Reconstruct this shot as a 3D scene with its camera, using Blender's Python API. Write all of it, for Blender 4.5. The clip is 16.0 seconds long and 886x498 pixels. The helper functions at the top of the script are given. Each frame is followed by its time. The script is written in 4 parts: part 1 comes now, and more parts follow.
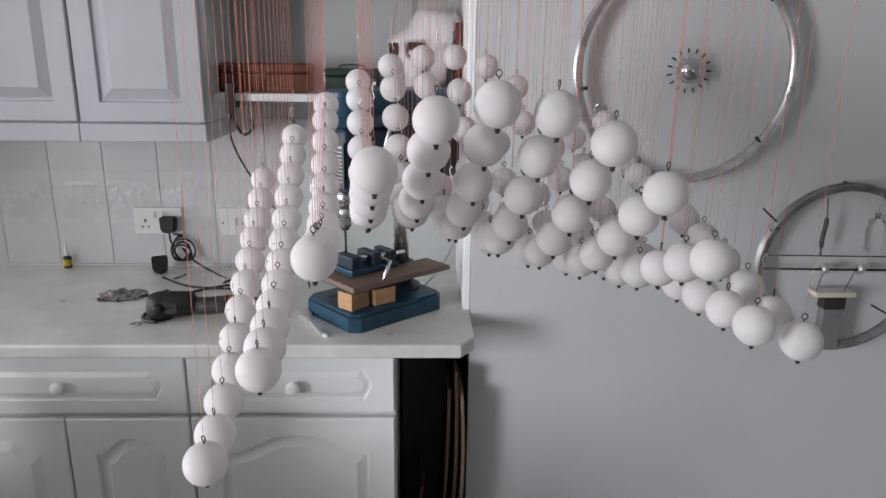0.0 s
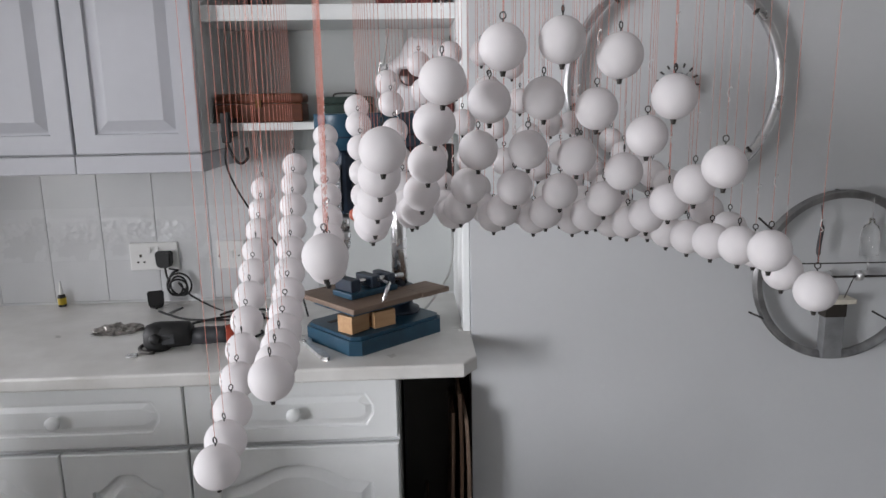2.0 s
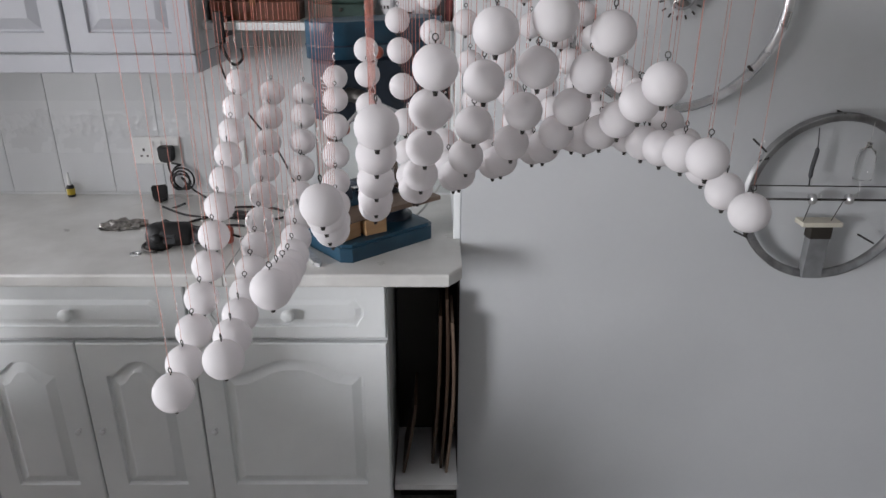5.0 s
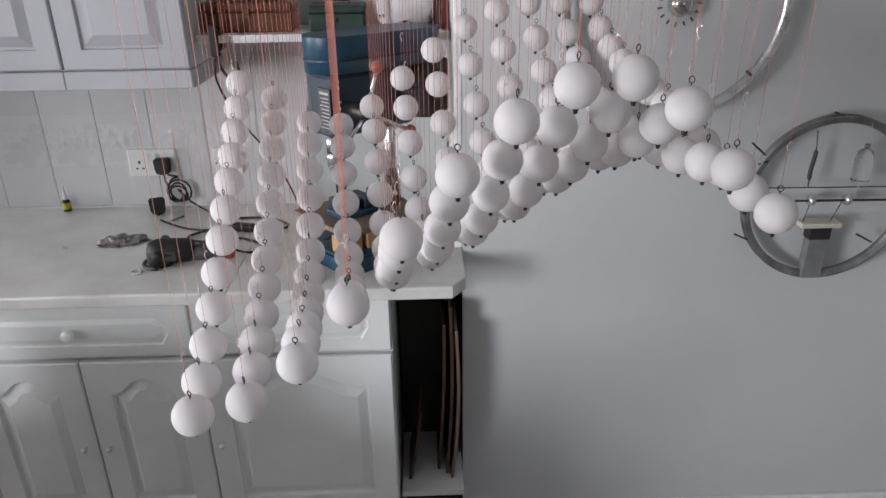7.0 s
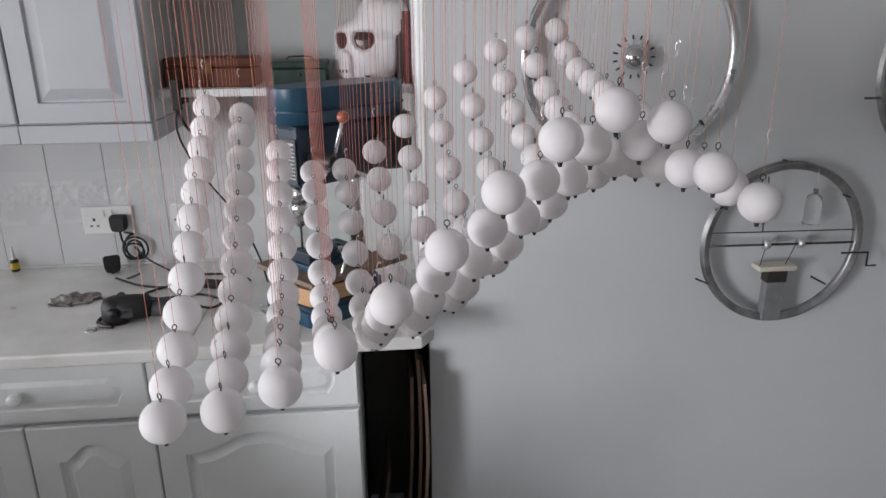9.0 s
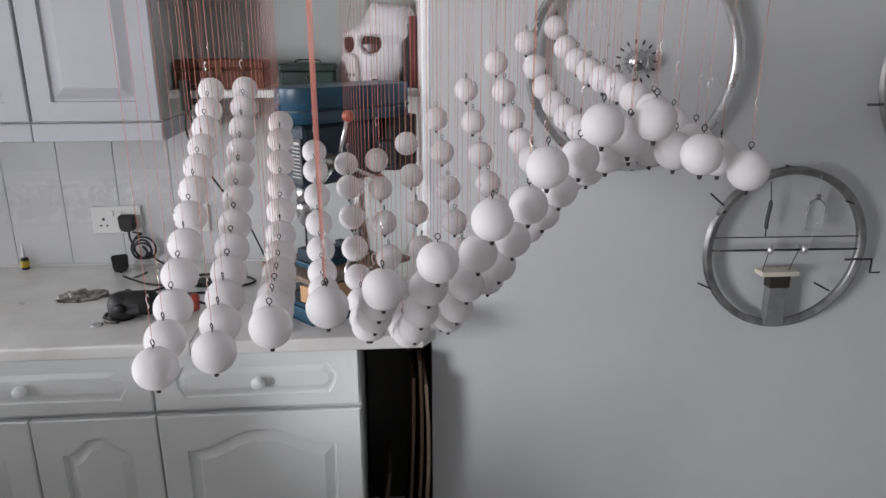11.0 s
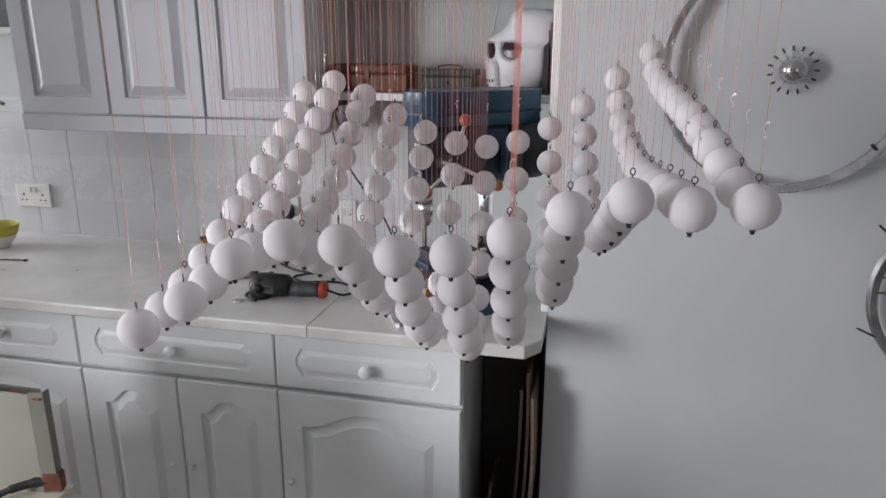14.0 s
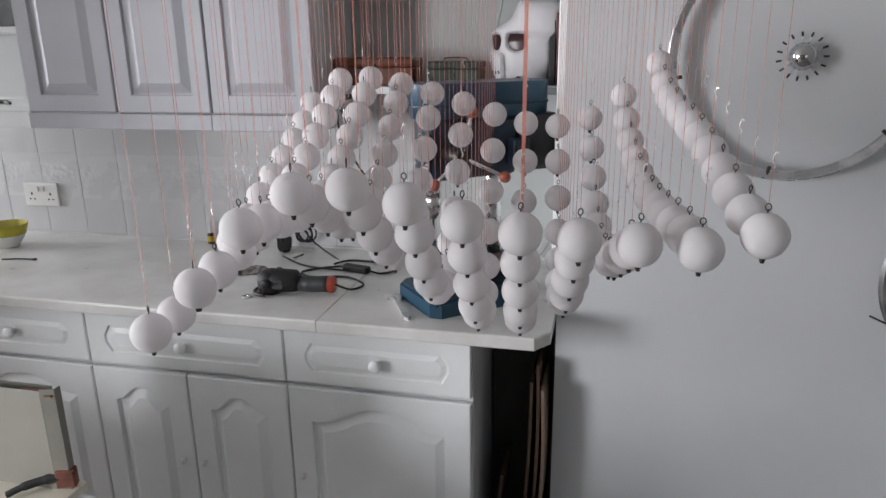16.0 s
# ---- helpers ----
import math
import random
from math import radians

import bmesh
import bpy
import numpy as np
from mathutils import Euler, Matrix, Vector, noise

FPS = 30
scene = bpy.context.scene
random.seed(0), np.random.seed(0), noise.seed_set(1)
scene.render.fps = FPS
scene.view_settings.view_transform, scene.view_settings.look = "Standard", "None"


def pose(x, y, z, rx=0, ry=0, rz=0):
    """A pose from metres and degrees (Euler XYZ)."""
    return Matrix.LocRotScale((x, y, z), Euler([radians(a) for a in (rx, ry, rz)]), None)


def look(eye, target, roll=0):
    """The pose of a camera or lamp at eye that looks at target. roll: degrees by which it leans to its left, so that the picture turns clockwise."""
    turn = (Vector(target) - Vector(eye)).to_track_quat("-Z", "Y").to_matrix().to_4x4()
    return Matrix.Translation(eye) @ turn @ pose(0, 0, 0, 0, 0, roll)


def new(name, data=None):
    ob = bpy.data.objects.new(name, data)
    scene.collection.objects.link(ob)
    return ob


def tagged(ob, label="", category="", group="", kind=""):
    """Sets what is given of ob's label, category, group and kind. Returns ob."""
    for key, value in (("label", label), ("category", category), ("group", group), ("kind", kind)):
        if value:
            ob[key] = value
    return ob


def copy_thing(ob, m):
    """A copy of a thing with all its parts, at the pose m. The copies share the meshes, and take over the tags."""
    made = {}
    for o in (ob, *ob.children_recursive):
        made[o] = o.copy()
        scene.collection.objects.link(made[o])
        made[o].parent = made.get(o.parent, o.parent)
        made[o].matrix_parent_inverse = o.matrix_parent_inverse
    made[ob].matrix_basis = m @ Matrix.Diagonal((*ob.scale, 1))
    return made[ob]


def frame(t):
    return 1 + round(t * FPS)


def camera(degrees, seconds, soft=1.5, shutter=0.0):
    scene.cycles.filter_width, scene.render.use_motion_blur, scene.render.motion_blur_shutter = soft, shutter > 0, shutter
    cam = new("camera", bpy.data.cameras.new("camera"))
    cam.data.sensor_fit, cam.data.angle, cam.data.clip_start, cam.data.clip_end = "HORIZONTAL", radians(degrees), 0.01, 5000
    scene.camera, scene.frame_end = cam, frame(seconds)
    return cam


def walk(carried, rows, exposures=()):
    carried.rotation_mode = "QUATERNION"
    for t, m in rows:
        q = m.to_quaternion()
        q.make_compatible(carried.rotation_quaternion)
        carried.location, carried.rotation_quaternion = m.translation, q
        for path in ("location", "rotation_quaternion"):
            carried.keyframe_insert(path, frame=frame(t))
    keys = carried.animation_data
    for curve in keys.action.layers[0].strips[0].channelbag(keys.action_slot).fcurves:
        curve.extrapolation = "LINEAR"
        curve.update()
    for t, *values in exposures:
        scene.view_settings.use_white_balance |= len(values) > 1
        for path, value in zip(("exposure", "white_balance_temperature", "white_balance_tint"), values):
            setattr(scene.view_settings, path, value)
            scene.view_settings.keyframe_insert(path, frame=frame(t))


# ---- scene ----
cam = camera(64.8, 16.0)
PATH = [
    (0, (0.054, -1.548, 1.557), (0.118, 0.377, 1.02), 0.8),
    (0.5, (0.05, -1.548, 1.531), (0.114, 0.39, 1.041), 0.6),
    (1, (0.038, -1.542, 1.509), (0.106, 0.407, 1.064), 0.5),
    (1.5, (0.033, -1.553, 1.493), (0.099, 0.401, 1.071), -0.1),
    (2, (0.038, -1.561, 1.485), (0.125, 0.396, 1.085), -1.0),
    (2.5, (0.049, -1.574, 1.482), (0.125, 0.385, 1.087), -1.7),
    (3, (0.054, -1.588, 1.486), (0.149, 0.366, 1.068), -2.0),
    (3.5, (0.066, -1.596, 1.508), (0.162, 0.334, 0.992), -1.0),
    (4, (0.104, -1.59, 1.558), (0.14, 0.313, 0.941), -0.0),
    (4.2, (0.121, -1.585, 1.569), (0.126, 0.31, 0.928), 0.9),
    (6.3, (0.097, -1.563, 1.656), (0.112, 0.225, 0.759), -2.0),
    (6.5, (0.092, -1.568, 1.664), (0.09, 0.224, 0.777), -2.0),
    (7, (0.089, -1.545, 1.661), (0.136, 0.287, 0.86), -0.8),
    (7.5, (0.077, -1.534, 1.653), (0.147, 0.325, 0.919), -0.8),
    (8, (0.069, -1.53, 1.642), (0.161, 0.349, 0.964), -0.7),
    (8.5, (0.069, -1.535, 1.629), (0.223, 0.356, 0.997), -0.6),
    (9, (0.057, -1.549, 1.618), (0.24, 0.342, 0.993), -0.5),
    (9.2, (0.059, -1.559, 1.617), (0.237, 0.335, 1.002), -0.5),
    (11.3, (0.079, -1.577, 1.58), (0.224, 0.338, 1.02), 0.2),
    (11.5, (0.109, -1.577, 1.581), (0.193, 0.346, 1.038), 0.8),
    (12, (0.172, -1.583, 1.582), (0.108, 0.347, 1.061), 1.0),
    (12.5, (0.22, -1.568, 1.575), (0.039, 0.35, 1.036), 1.1),
    (13, (0.259, -1.572, 1.574), (-0.003, 0.326, 1.002), 0.8),
    (13.5, (0.287, -1.562, 1.571), (-0.093, 0.323, 1.021), 0.1),
    (14, (0.297, -1.547, 1.567), (-0.129, 0.328, 1.019), 0.2),
    (14.5, (0.294, -1.544, 1.564), (-0.146, 0.325, 1.006), -0.2),
    (15, (0.287, -1.537, 1.558), (-0.172, 0.324, 0.989), -0.3),
    (15.5, (0.293, -1.547, 1.559), (-0.157, 0.321, 1.0), -0.4),
    (16, (0.292, -1.545, 1.559), (-0.151, 0.323, 0.999), -0.7),
]
walk(cam, [(t, look(eye, target, roll)) for t, eye, target, roll in PATH], [(0, 0.0), (16, 0.0)])

# ---- world, window light, exposure ----
world = bpy.data.worlds.new("world")
scene.world = world
world.use_nodes = True
wn = world.node_tree.nodes
sky = wn.new("ShaderNodeTexSky")
sky.sky_type, sky.sun_disc = "NISHITA", False
sky.sun_elevation, sky.sun_rotation = radians(40), radians(-100)
wn["Background"].inputs[1].default_value = 0.1
world.node_tree.links.new(sky.outputs[0], wn["Background"].inputs[0])


def area(name, eye, target, w, h, watts, color):
    data = bpy.data.lights.new(name, "AREA")
    data.shape, data.size, data.size_y, data.energy, data.color = "RECTANGLE", w, h, watts, color
    ob = new(name, data)
    ob.matrix_world = look(eye, target)
    return ob


area("window_light", (-3.5, -3.26, 1.42), (-0.2, 0, 1.0), 1.1, 1.35, 160, (0.96, 0.96, 1.01))
area("window_light", (1.5, -3.26, 1.55), (1.0, 0, 1.4), 1.15, 1.1, 1.5, (0.98, 0.965, 0.99))
area("window_light", (-4.54, -0.08, 1.5), (0, -0.4, 1.35), 1.1, 1.1, 76, (0.975, 0.96, 1.03))

# ---- materials ----


def mat(name, color, rough=0.5, metal=0.0, vary=0.08, scale=8.0, fine=0.0, fine_scale=160.0, bump=0.0, tint=None, per_object=0.0):
    m = bpy.data.materials.new(name)
    m.use_nodes = True
    n, l = m.node_tree.nodes, m.node_tree.links
    b = n["Principled BSDF"]
    b.inputs["Roughness"].default_value, b.inputs["Metallic"].default_value = rough, metal
    co = n.new("ShaderNodeTexCoord")
    big = n.new("ShaderNodeTexNoise")
    big.inputs["Scale"].default_value, big.inputs["Detail"].default_value = scale, 5
    l.new(co.outputs["Object"], big.inputs["Vector"])
    mix = n.new("ShaderNodeMix")
    mix.data_type = "RGBA"
    dark = tint or tuple(c * (1 - 2 * vary) for c in color)
    light = color if tint else tuple(min(1, c * (1 + vary)) for c in color)
    mix.inputs["A"].default_value, mix.inputs["B"].default_value = (*dark, 1), (*light, 1)
    ramp = n.new("ShaderNodeMapRange")
    ramp.inputs["From Min"].default_value, ramp.inputs["From Max"].default_value = 0.35, 0.65
    l.new(big.outputs["Fac"], ramp.inputs["Value"])
    l.new(ramp.outputs["Result"], mix.inputs["Factor"])
    out = mix.outputs["Result"]
    small = n.new("ShaderNodeTexNoise")
    small.inputs["Scale"].default_value, small.inputs["Detail"].default_value = fine_scale, 3
    l.new(co.outputs["Object"], small.inputs["Vector"])
    if fine:
        hs = n.new("ShaderNodeHueSaturation")
        mr = n.new("ShaderNodeMapRange")
        mr.inputs["To Min"].default_value, mr.inputs["To Max"].default_value = 1 - fine, 1 + fine
        l.new(small.outputs["Fac"], mr.inputs["Value"])
        l.new(mr.outputs["Result"], hs.inputs["Value"])
        l.new(out, hs.inputs["Color"])
        out = hs.outputs["Color"]
    if per_object:
        info = n.new("ShaderNodeObjectInfo")
        hs = n.new("ShaderNodeHueSaturation")
        mr = n.new("ShaderNodeMapRange")
        mr.inputs["To Min"].default_value, mr.inputs["To Max"].default_value = 1 - per_object, 1 + per_object
        l.new(info.outputs["Random"], mr.inputs["Value"])
        l.new(mr.outputs["Result"], hs.inputs["Value"])
        l.new(out, hs.inputs["Color"])
        out = hs.outputs["Color"]
    l.new(out, b.inputs["Base Color"])
    rr = n.new("ShaderNodeMapRange")
    rr.inputs["To Min"].default_value, rr.inputs["To Max"].default_value = max(0, rough - 0.08), min(1, rough + 0.08)
    l.new(big.outputs["Fac"], rr.inputs["Value"])
    l.new(rr.outputs["Result"], b.inputs["Roughness"])
    if bump:
        bp = n.new("ShaderNodeBump")
        bp.inputs["Strength"].default_value, bp.inputs["Distance"].default_value = bump, 0.002
        l.new(small.outputs["Fac"], bp.inputs["Height"])
        l.new(bp.outputs["Normal"], b.inputs["Normal"])
    return m


def wood(name, a, c, rough=0.55, along=(1, 12, 12), scale=9.0):
    m = mat(name, a, rough)
    n, l = m.node_tree.nodes, m.node_tree.links
    co = n.new("ShaderNodeTexCoord")
    mp = n.new("ShaderNodeMapping")
    mp.inputs["Scale"].default_value = along
    g = n.new("ShaderNodeTexNoise")
    g.inputs["Scale"].default_value, g.inputs["Detail"].default_value, g.inputs["Distortion"].default_value = scale, 6, 0.6
    mix = n.new("ShaderNodeMix")
    mix.data_type = "RGBA"
    mix.inputs["A"].default_value, mix.inputs["B"].default_value = (*a, 1), (*c, 1)
    l.new(co.outputs["Object"], mp.inputs["Vector"])
    l.new(mp.outputs["Vector"], g.inputs["Vector"])
    l.new(g.outputs["Fac"], mix.inputs["Factor"])
    l.new(mix.outputs["Result"], n["Principled BSDF"].inputs["Base Color"])
    return m


def glassy(name, color=(1, 1, 1), rough=0.05):
    m = bpy.data.materials.new(name)
    m.use_nodes = True
    b = m.node_tree.nodes["Principled BSDF"]
    b.inputs["Base Color"].default_value = (*color, 1)
    b.inputs["Roughness"].default_value, b.inputs["Transmission Weight"].default_value, b.inputs["IOR"].default_value = rough, 1.0, 1.3
    return m


def relief(name):
    """Painted wall tile with a moulded band of leaves across its upper part."""
    m = mat(name, (0.66, 0.67, 0.675), 0.28, vary=0.03, scale=3, per_object=0.03)
    n, l = m.node_tree.nodes, m.node_tree.links
    geo = n.new("ShaderNodeNewGeometry")
    sep = n.new("ShaderNodeSeparateXYZ")
    l.new(geo.outputs["Position"], sep.inputs[0])
    vo = n.new("ShaderNodeTexVoronoi")
    vo.inputs["Scale"].default_value = 55
    no = n.new("ShaderNodeTexNoise")
    no.inputs["Scale"].default_value = 40
    l.new(geo.outputs["Position"], vo.inputs["Vector"])
    l.new(geo.outputs["Position"], no.inputs["Vector"])
    mul = n.new("ShaderNodeMath")
    mul.operation = "MULTIPLY"
    l.new(vo.outputs["Distance"], mul.inputs[0])
    l.new(no.outputs["Fac"], mul.inputs[1])
    lo = n.new("ShaderNodeMapRange")
    lo.inputs["From Min"].default_value, lo.inputs["From Max"].default_value = 1.085, 1.1
    l.new(sep.outputs["Z"], lo.inputs["Value"])
    hi = n.new("ShaderNodeMapRange")
    hi.inputs["From Min"].default_value, hi.inputs["From Max"].default_value = 1.17, 1.155
    l.new(sep.outputs["Z"], hi.inputs["Value"])
    a = n.new("ShaderNodeMath")
    a.operation = "MULTIPLY"
    l.new(lo.outputs["Result"], a.inputs[0])
    l.new(hi.outputs["Result"], a.inputs[1])
    h = n.new("ShaderNodeMath")
    h.operation = "MULTIPLY"
    l.new(mul.outputs[0], h.inputs[0])
    l.new(a.outputs[0], h.inputs[1])
    bp = n.new("ShaderNodeBump")
    bp.inputs["Strength"].default_value, bp.inputs["Distance"].default_value = 0.75, 0.004
    l.new(h.outputs[0], bp.inputs["Height"])
    l.new(bp.outputs["Normal"], n["Principled BSDF"].inputs["Normal"])
    return m


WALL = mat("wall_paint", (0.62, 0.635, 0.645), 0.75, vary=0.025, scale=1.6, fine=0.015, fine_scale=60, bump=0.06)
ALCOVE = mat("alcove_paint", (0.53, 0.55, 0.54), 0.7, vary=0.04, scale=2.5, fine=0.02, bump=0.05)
# for walls out of view, made dark grey so less light bounces back
FAR = mat("low_bounce_wall_paint", (0.29, 0.285, 0.28), 0.8, vary=0.04, scale=2)
CEIL = mat("ceiling_paint", (0.75, 0.75, 0.74), 0.85, vary=0.02, scale=2)
FLOOR = mat("floor_vinyl", (0.31, 0.29, 0.262), 0.6, vary=0.15, scale=4, fine=0.15, fine_scale=90)
# bluish upper-cabinet paint, with the dimmer light up there put into its colour
DIMPAINT = mat("dimmed_wall_cabinet_paint", (0.49, 0.5, 0.535), 0.42, vary=0.04, scale=3, fine=0.025, fine_scale=40, bump=0.08)
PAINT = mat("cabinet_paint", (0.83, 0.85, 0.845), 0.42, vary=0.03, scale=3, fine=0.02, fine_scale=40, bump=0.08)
CARCASS = mat("carcass_white", (0.68, 0.69, 0.69), 0.5, vary=0.05, scale=4)
TILE = mat("tile_paint", (0.66, 0.67, 0.675), 0.26, vary=0.03, scale=3, per_object=0.03)
RELIEF = relief("relief_tile_paint")
GROUT = mat("grout", (0.7, 0.71, 0.71), 0.6)
MARBLE = mat("marble_laminate", (0.74, 0.735, 0.71), 0.3, vary=0.1, scale=6, fine=0.05, fine_scale=30, tint=(0.6, 0.59, 0.56))
BALL = mat("celluloid_white", (0.86, 0.845, 0.855), 0.6, vary=0.01, scale=20, per_object=0.025)
bn, bl = BALL.node_tree.nodes, BALL.node_tree.links
bn["Principled BSDF"].inputs["Specular IOR Level"].default_value = 0.35
shell_light, shell = bn.new("ShaderNodeBsdfTranslucent"), bn.new("ShaderNodeMixShader")
shell_light.inputs[0].default_value = (0.86, 0.83, 0.83, 1)
shell.inputs[0].default_value = 0.35
bl.new(bn["Principled BSDF"].outputs[0], shell.inputs[1])
bl.new(shell_light.outputs[0], shell.inputs[2])
bl.new(shell.outputs[0], bn["Material Output"].inputs[0])
THREAD = mat("red_thread", (1.0, 0.44, 0.35), 0.5, vary=0.06, scale=30)
tn, tl = THREAD.node_tree.nodes, THREAD.node_tree.links
clear, blend = tn.new("ShaderNodeBsdfTransparent"), tn.new("ShaderNodeMixShader")
blend.inputs[0].default_value = 0.48
tl.new(clear.outputs[0], blend.inputs[1])
through_light, both = tn.new("ShaderNodeBsdfTranslucent"), tn.new("ShaderNodeMixShader")
through_light.inputs[0].default_value = (1.0, 0.44, 0.35, 1)
both.inputs[0].default_value = 0.5
tl.new(tn["Principled BSDF"].outputs[0], both.inputs[1])
tl.new(through_light.outputs[0], both.inputs[2])
tl.new(both.outputs[0], blend.inputs[2])
tl.new(blend.outputs[0], tn["Material Output"].inputs[0])
DARK = mat("dark_steel", (0.07, 0.065, 0.06), 0.45, 0.7, vary=0.2, scale=60)
WIRE = mat("bright_wire", (0.72, 0.72, 0.72), 0.3, 0.85, vary=0.1, scale=60)
CHROME = mat("chrome", (0.74, 0.74, 0.75), 0.27, 1.0, vary=0.05, scale=30)
ALLOY = mat("rim_alloy", (0.74, 0.74, 0.75), 0.28, 1.0, vary=0.12, scale=14, fine=0.05)
POLISHED = mat("polished_chrome", (0.6, 0.6, 0.61), 0.1, 1.0, vary=0.04, scale=40)
OLDRIM = mat("dull_rim_alloy", (0.36, 0.36, 0.36), 0.42, 0.9, vary=0.15, scale=20, fine=0.06)
BLUE = mat("drill_blue", (0.016, 0.062, 0.105), 0.36, vary=0.15, scale=12, fine=0.1, bump=0.1)
NAVY = mat("drill_navy", (0.015, 0.028, 0.05), 0.45, vary=0.2, scale=12)
BLACK = mat("black_plastic", (0.009, 0.009, 0.0095), 0.55, vary=0.2, scale=30, bump=0.1)
RUBBER = mat("black_cable", (0.009, 0.009, 0.009), 0.55, vary=0.1)
GREYP = mat("grey_plastic", (0.045, 0.047, 0.052), 0.5, vary=0.2, scale=30)
RED = mat("red_plastic", (0.42, 0.06, 0.03), 0.4, vary=0.1, scale=20)
ORANGE = mat("orange_knob", (0.36, 0.09, 0.055), 0.3, vary=0.08)
WHITEP = mat("white_plastic", (0.78, 0.78, 0.76), 0.35, vary=0.02)
PRINT = mat("label_print", (0.45, 0.45, 0.44), 0.5, vary=0.1)
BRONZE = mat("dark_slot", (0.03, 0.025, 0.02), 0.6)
PINE = wood("pine", (0.36, 0.19, 0.085), (0.56, 0.36, 0.19))
PLY = wood("old_board", (0.12, 0.075, 0.05), (0.24, 0.17, 0.125))
BOXWOOD = wood("box_wood", (0.07, 0.02, 0.01), (0.155, 0.05, 0.022), 0.35)
BOARDS = wood("brown_board", (0.03, 0.016, 0.01), (0.09, 0.05, 0.028), 0.5, along=(12, 12, 1))
TINMAT = mat("green_tin", (0.03, 0.055, 0.045), 0.45, 0.2, vary=0.2, scale=20)
MASKM = mat("mask_white", (0.7, 0.68, 0.69), 0.5, vary=0.04, scale=14, fine=0.03, fine_scale=50)
HOLE = mat("mask_lens", (0.05, 0.025, 0.025), 0.3)
CREAM = mat("cream_metal", (0.23, 0.222, 0.19), 0.45, vary=0.05, scale=9, fine=0.03)
CREAMB = mat("cream_board", (0.66, 0.62, 0.52), 0.55, vary=0.07, scale=10, fine=0.04)
RUST = mat("rusty_brown", (0.17, 0.06, 0.035), 0.7, vary=0.2, scale=30)
BOWLY = mat("yellow_glaze", (0.48, 0.43, 0.04), 0.2, vary=0.08)
BOWLW = mat("white_glaze", (0.8, 0.79, 0.74), 0.2, vary=0.03)
FOIL = mat("crumpled_film", (0.3, 0.28, 0.26), 0.3, 0.3, vary=0.3, scale=60, bump=0.6, fine_scale=90)
BOOKR = mat("book_red", (0.13, 0.025, 0.025), 0.6, vary=0.15, scale=15)
BOOKK = mat("book_black", (0.03, 0.028, 0.03), 0.6, vary=0.2, scale=15)
GLUE = mat("glue_yellow", (0.55, 0.4, 0.03), 0.35)
GLASS = glassy("bottle_glass")
CABLEW = mat("white_cable", (0.55, 0.55, 0.53), 0.5, vary=0.05)
SLATE = mat("grey_card", (0.2, 0.205, 0.21), 0.6, vary=0.08, scale=30)

# ---- mesh helpers ----


def bbox(bm, x0, y0, z0, x1, y1, z1, bev=0.0, seg=2):
    vs = [bm.verts.new(p) for p in ((x0, y0, z0), (x1, y0, z0), (x1, y1, z0), (x0, y1, z0), (x0, y0, z1), (x1, y0, z1), (x1, y1, z1), (x0, y1, z1))]
    fs = [bm.faces.new([vs[k] for k in f]) for f in ((3, 2, 1, 0), (4, 5, 6, 7), (0, 1, 5, 4), (1, 2, 6, 5), (2, 3, 7, 6), (3, 0, 4, 7))]
    if bev:
        es = list({e for f in fs for e in f.edges})
        bmesh.ops.bevel(bm, geom=es, offset=bev, segments=seg, affect="EDGES", profile=0.5)
    return vs


def box(*a, **k):
    bm = bmesh.new()
    bbox(bm, *a, **k)
    return bm


def prism(bm, loop, z0, z1):
    """An upright solid over a closed loop of (x, y), counterclockwise."""
    lo, hi = [bm.verts.new((x, y, z0)) for x, y in loop], [bm.verts.new((x, y, z1)) for x, y in loop]
    bm.faces.new(lo[::-1]), bm.faces.new(hi)
    for k in range(len(loop)):
        q = (k + 1) % len(loop)
        bm.faces.new((lo[k], lo[q], hi[q], hi[k]))
    return bm


def tube(bm, path, r, seg=8, closed=False, caps=True):
    """A round bar along a path; r may be one radius or one for each point."""
    pts = [Vector(p) for p in path]
    n = len(pts)
    rs = r if isinstance(r, (list, tuple)) else [r] * n
    rings, side = [], None
    for k, p in enumerate(pts):
        a = pts[(k - 1) % n] if closed or k else p
        b = pts[(k + 1) % n] if closed or k < n - 1 else p
        d = (b - a).normalized()
        if side is None:
            side = d.orthogonal().normalized()
        side = (side - d * side.dot(d)).normalized()
        up = d.cross(side)
        rings.append([bm.verts.new(p + (side * math.cos(t) + up * math.sin(t)) * rs[k]) for t in (2 * math.pi * s / seg for s in range(seg))])
    for k in range(n if closed else n - 1):
        a, b = rings[k], rings[(k + 1) % n]
        for s in range(seg):
            f = bm.faces.new((a[s], a[(s + 1) % seg], b[(s + 1) % seg], b[s]))
            f.smooth = True
    if caps and not closed:
        bm.faces.new(rings[0][::-1]), bm.faces.new(rings[-1])
    return bm


def rod(p0, p1, r, seg=12):
    return tube(bmesh.new(), (p0, p1), r, seg)


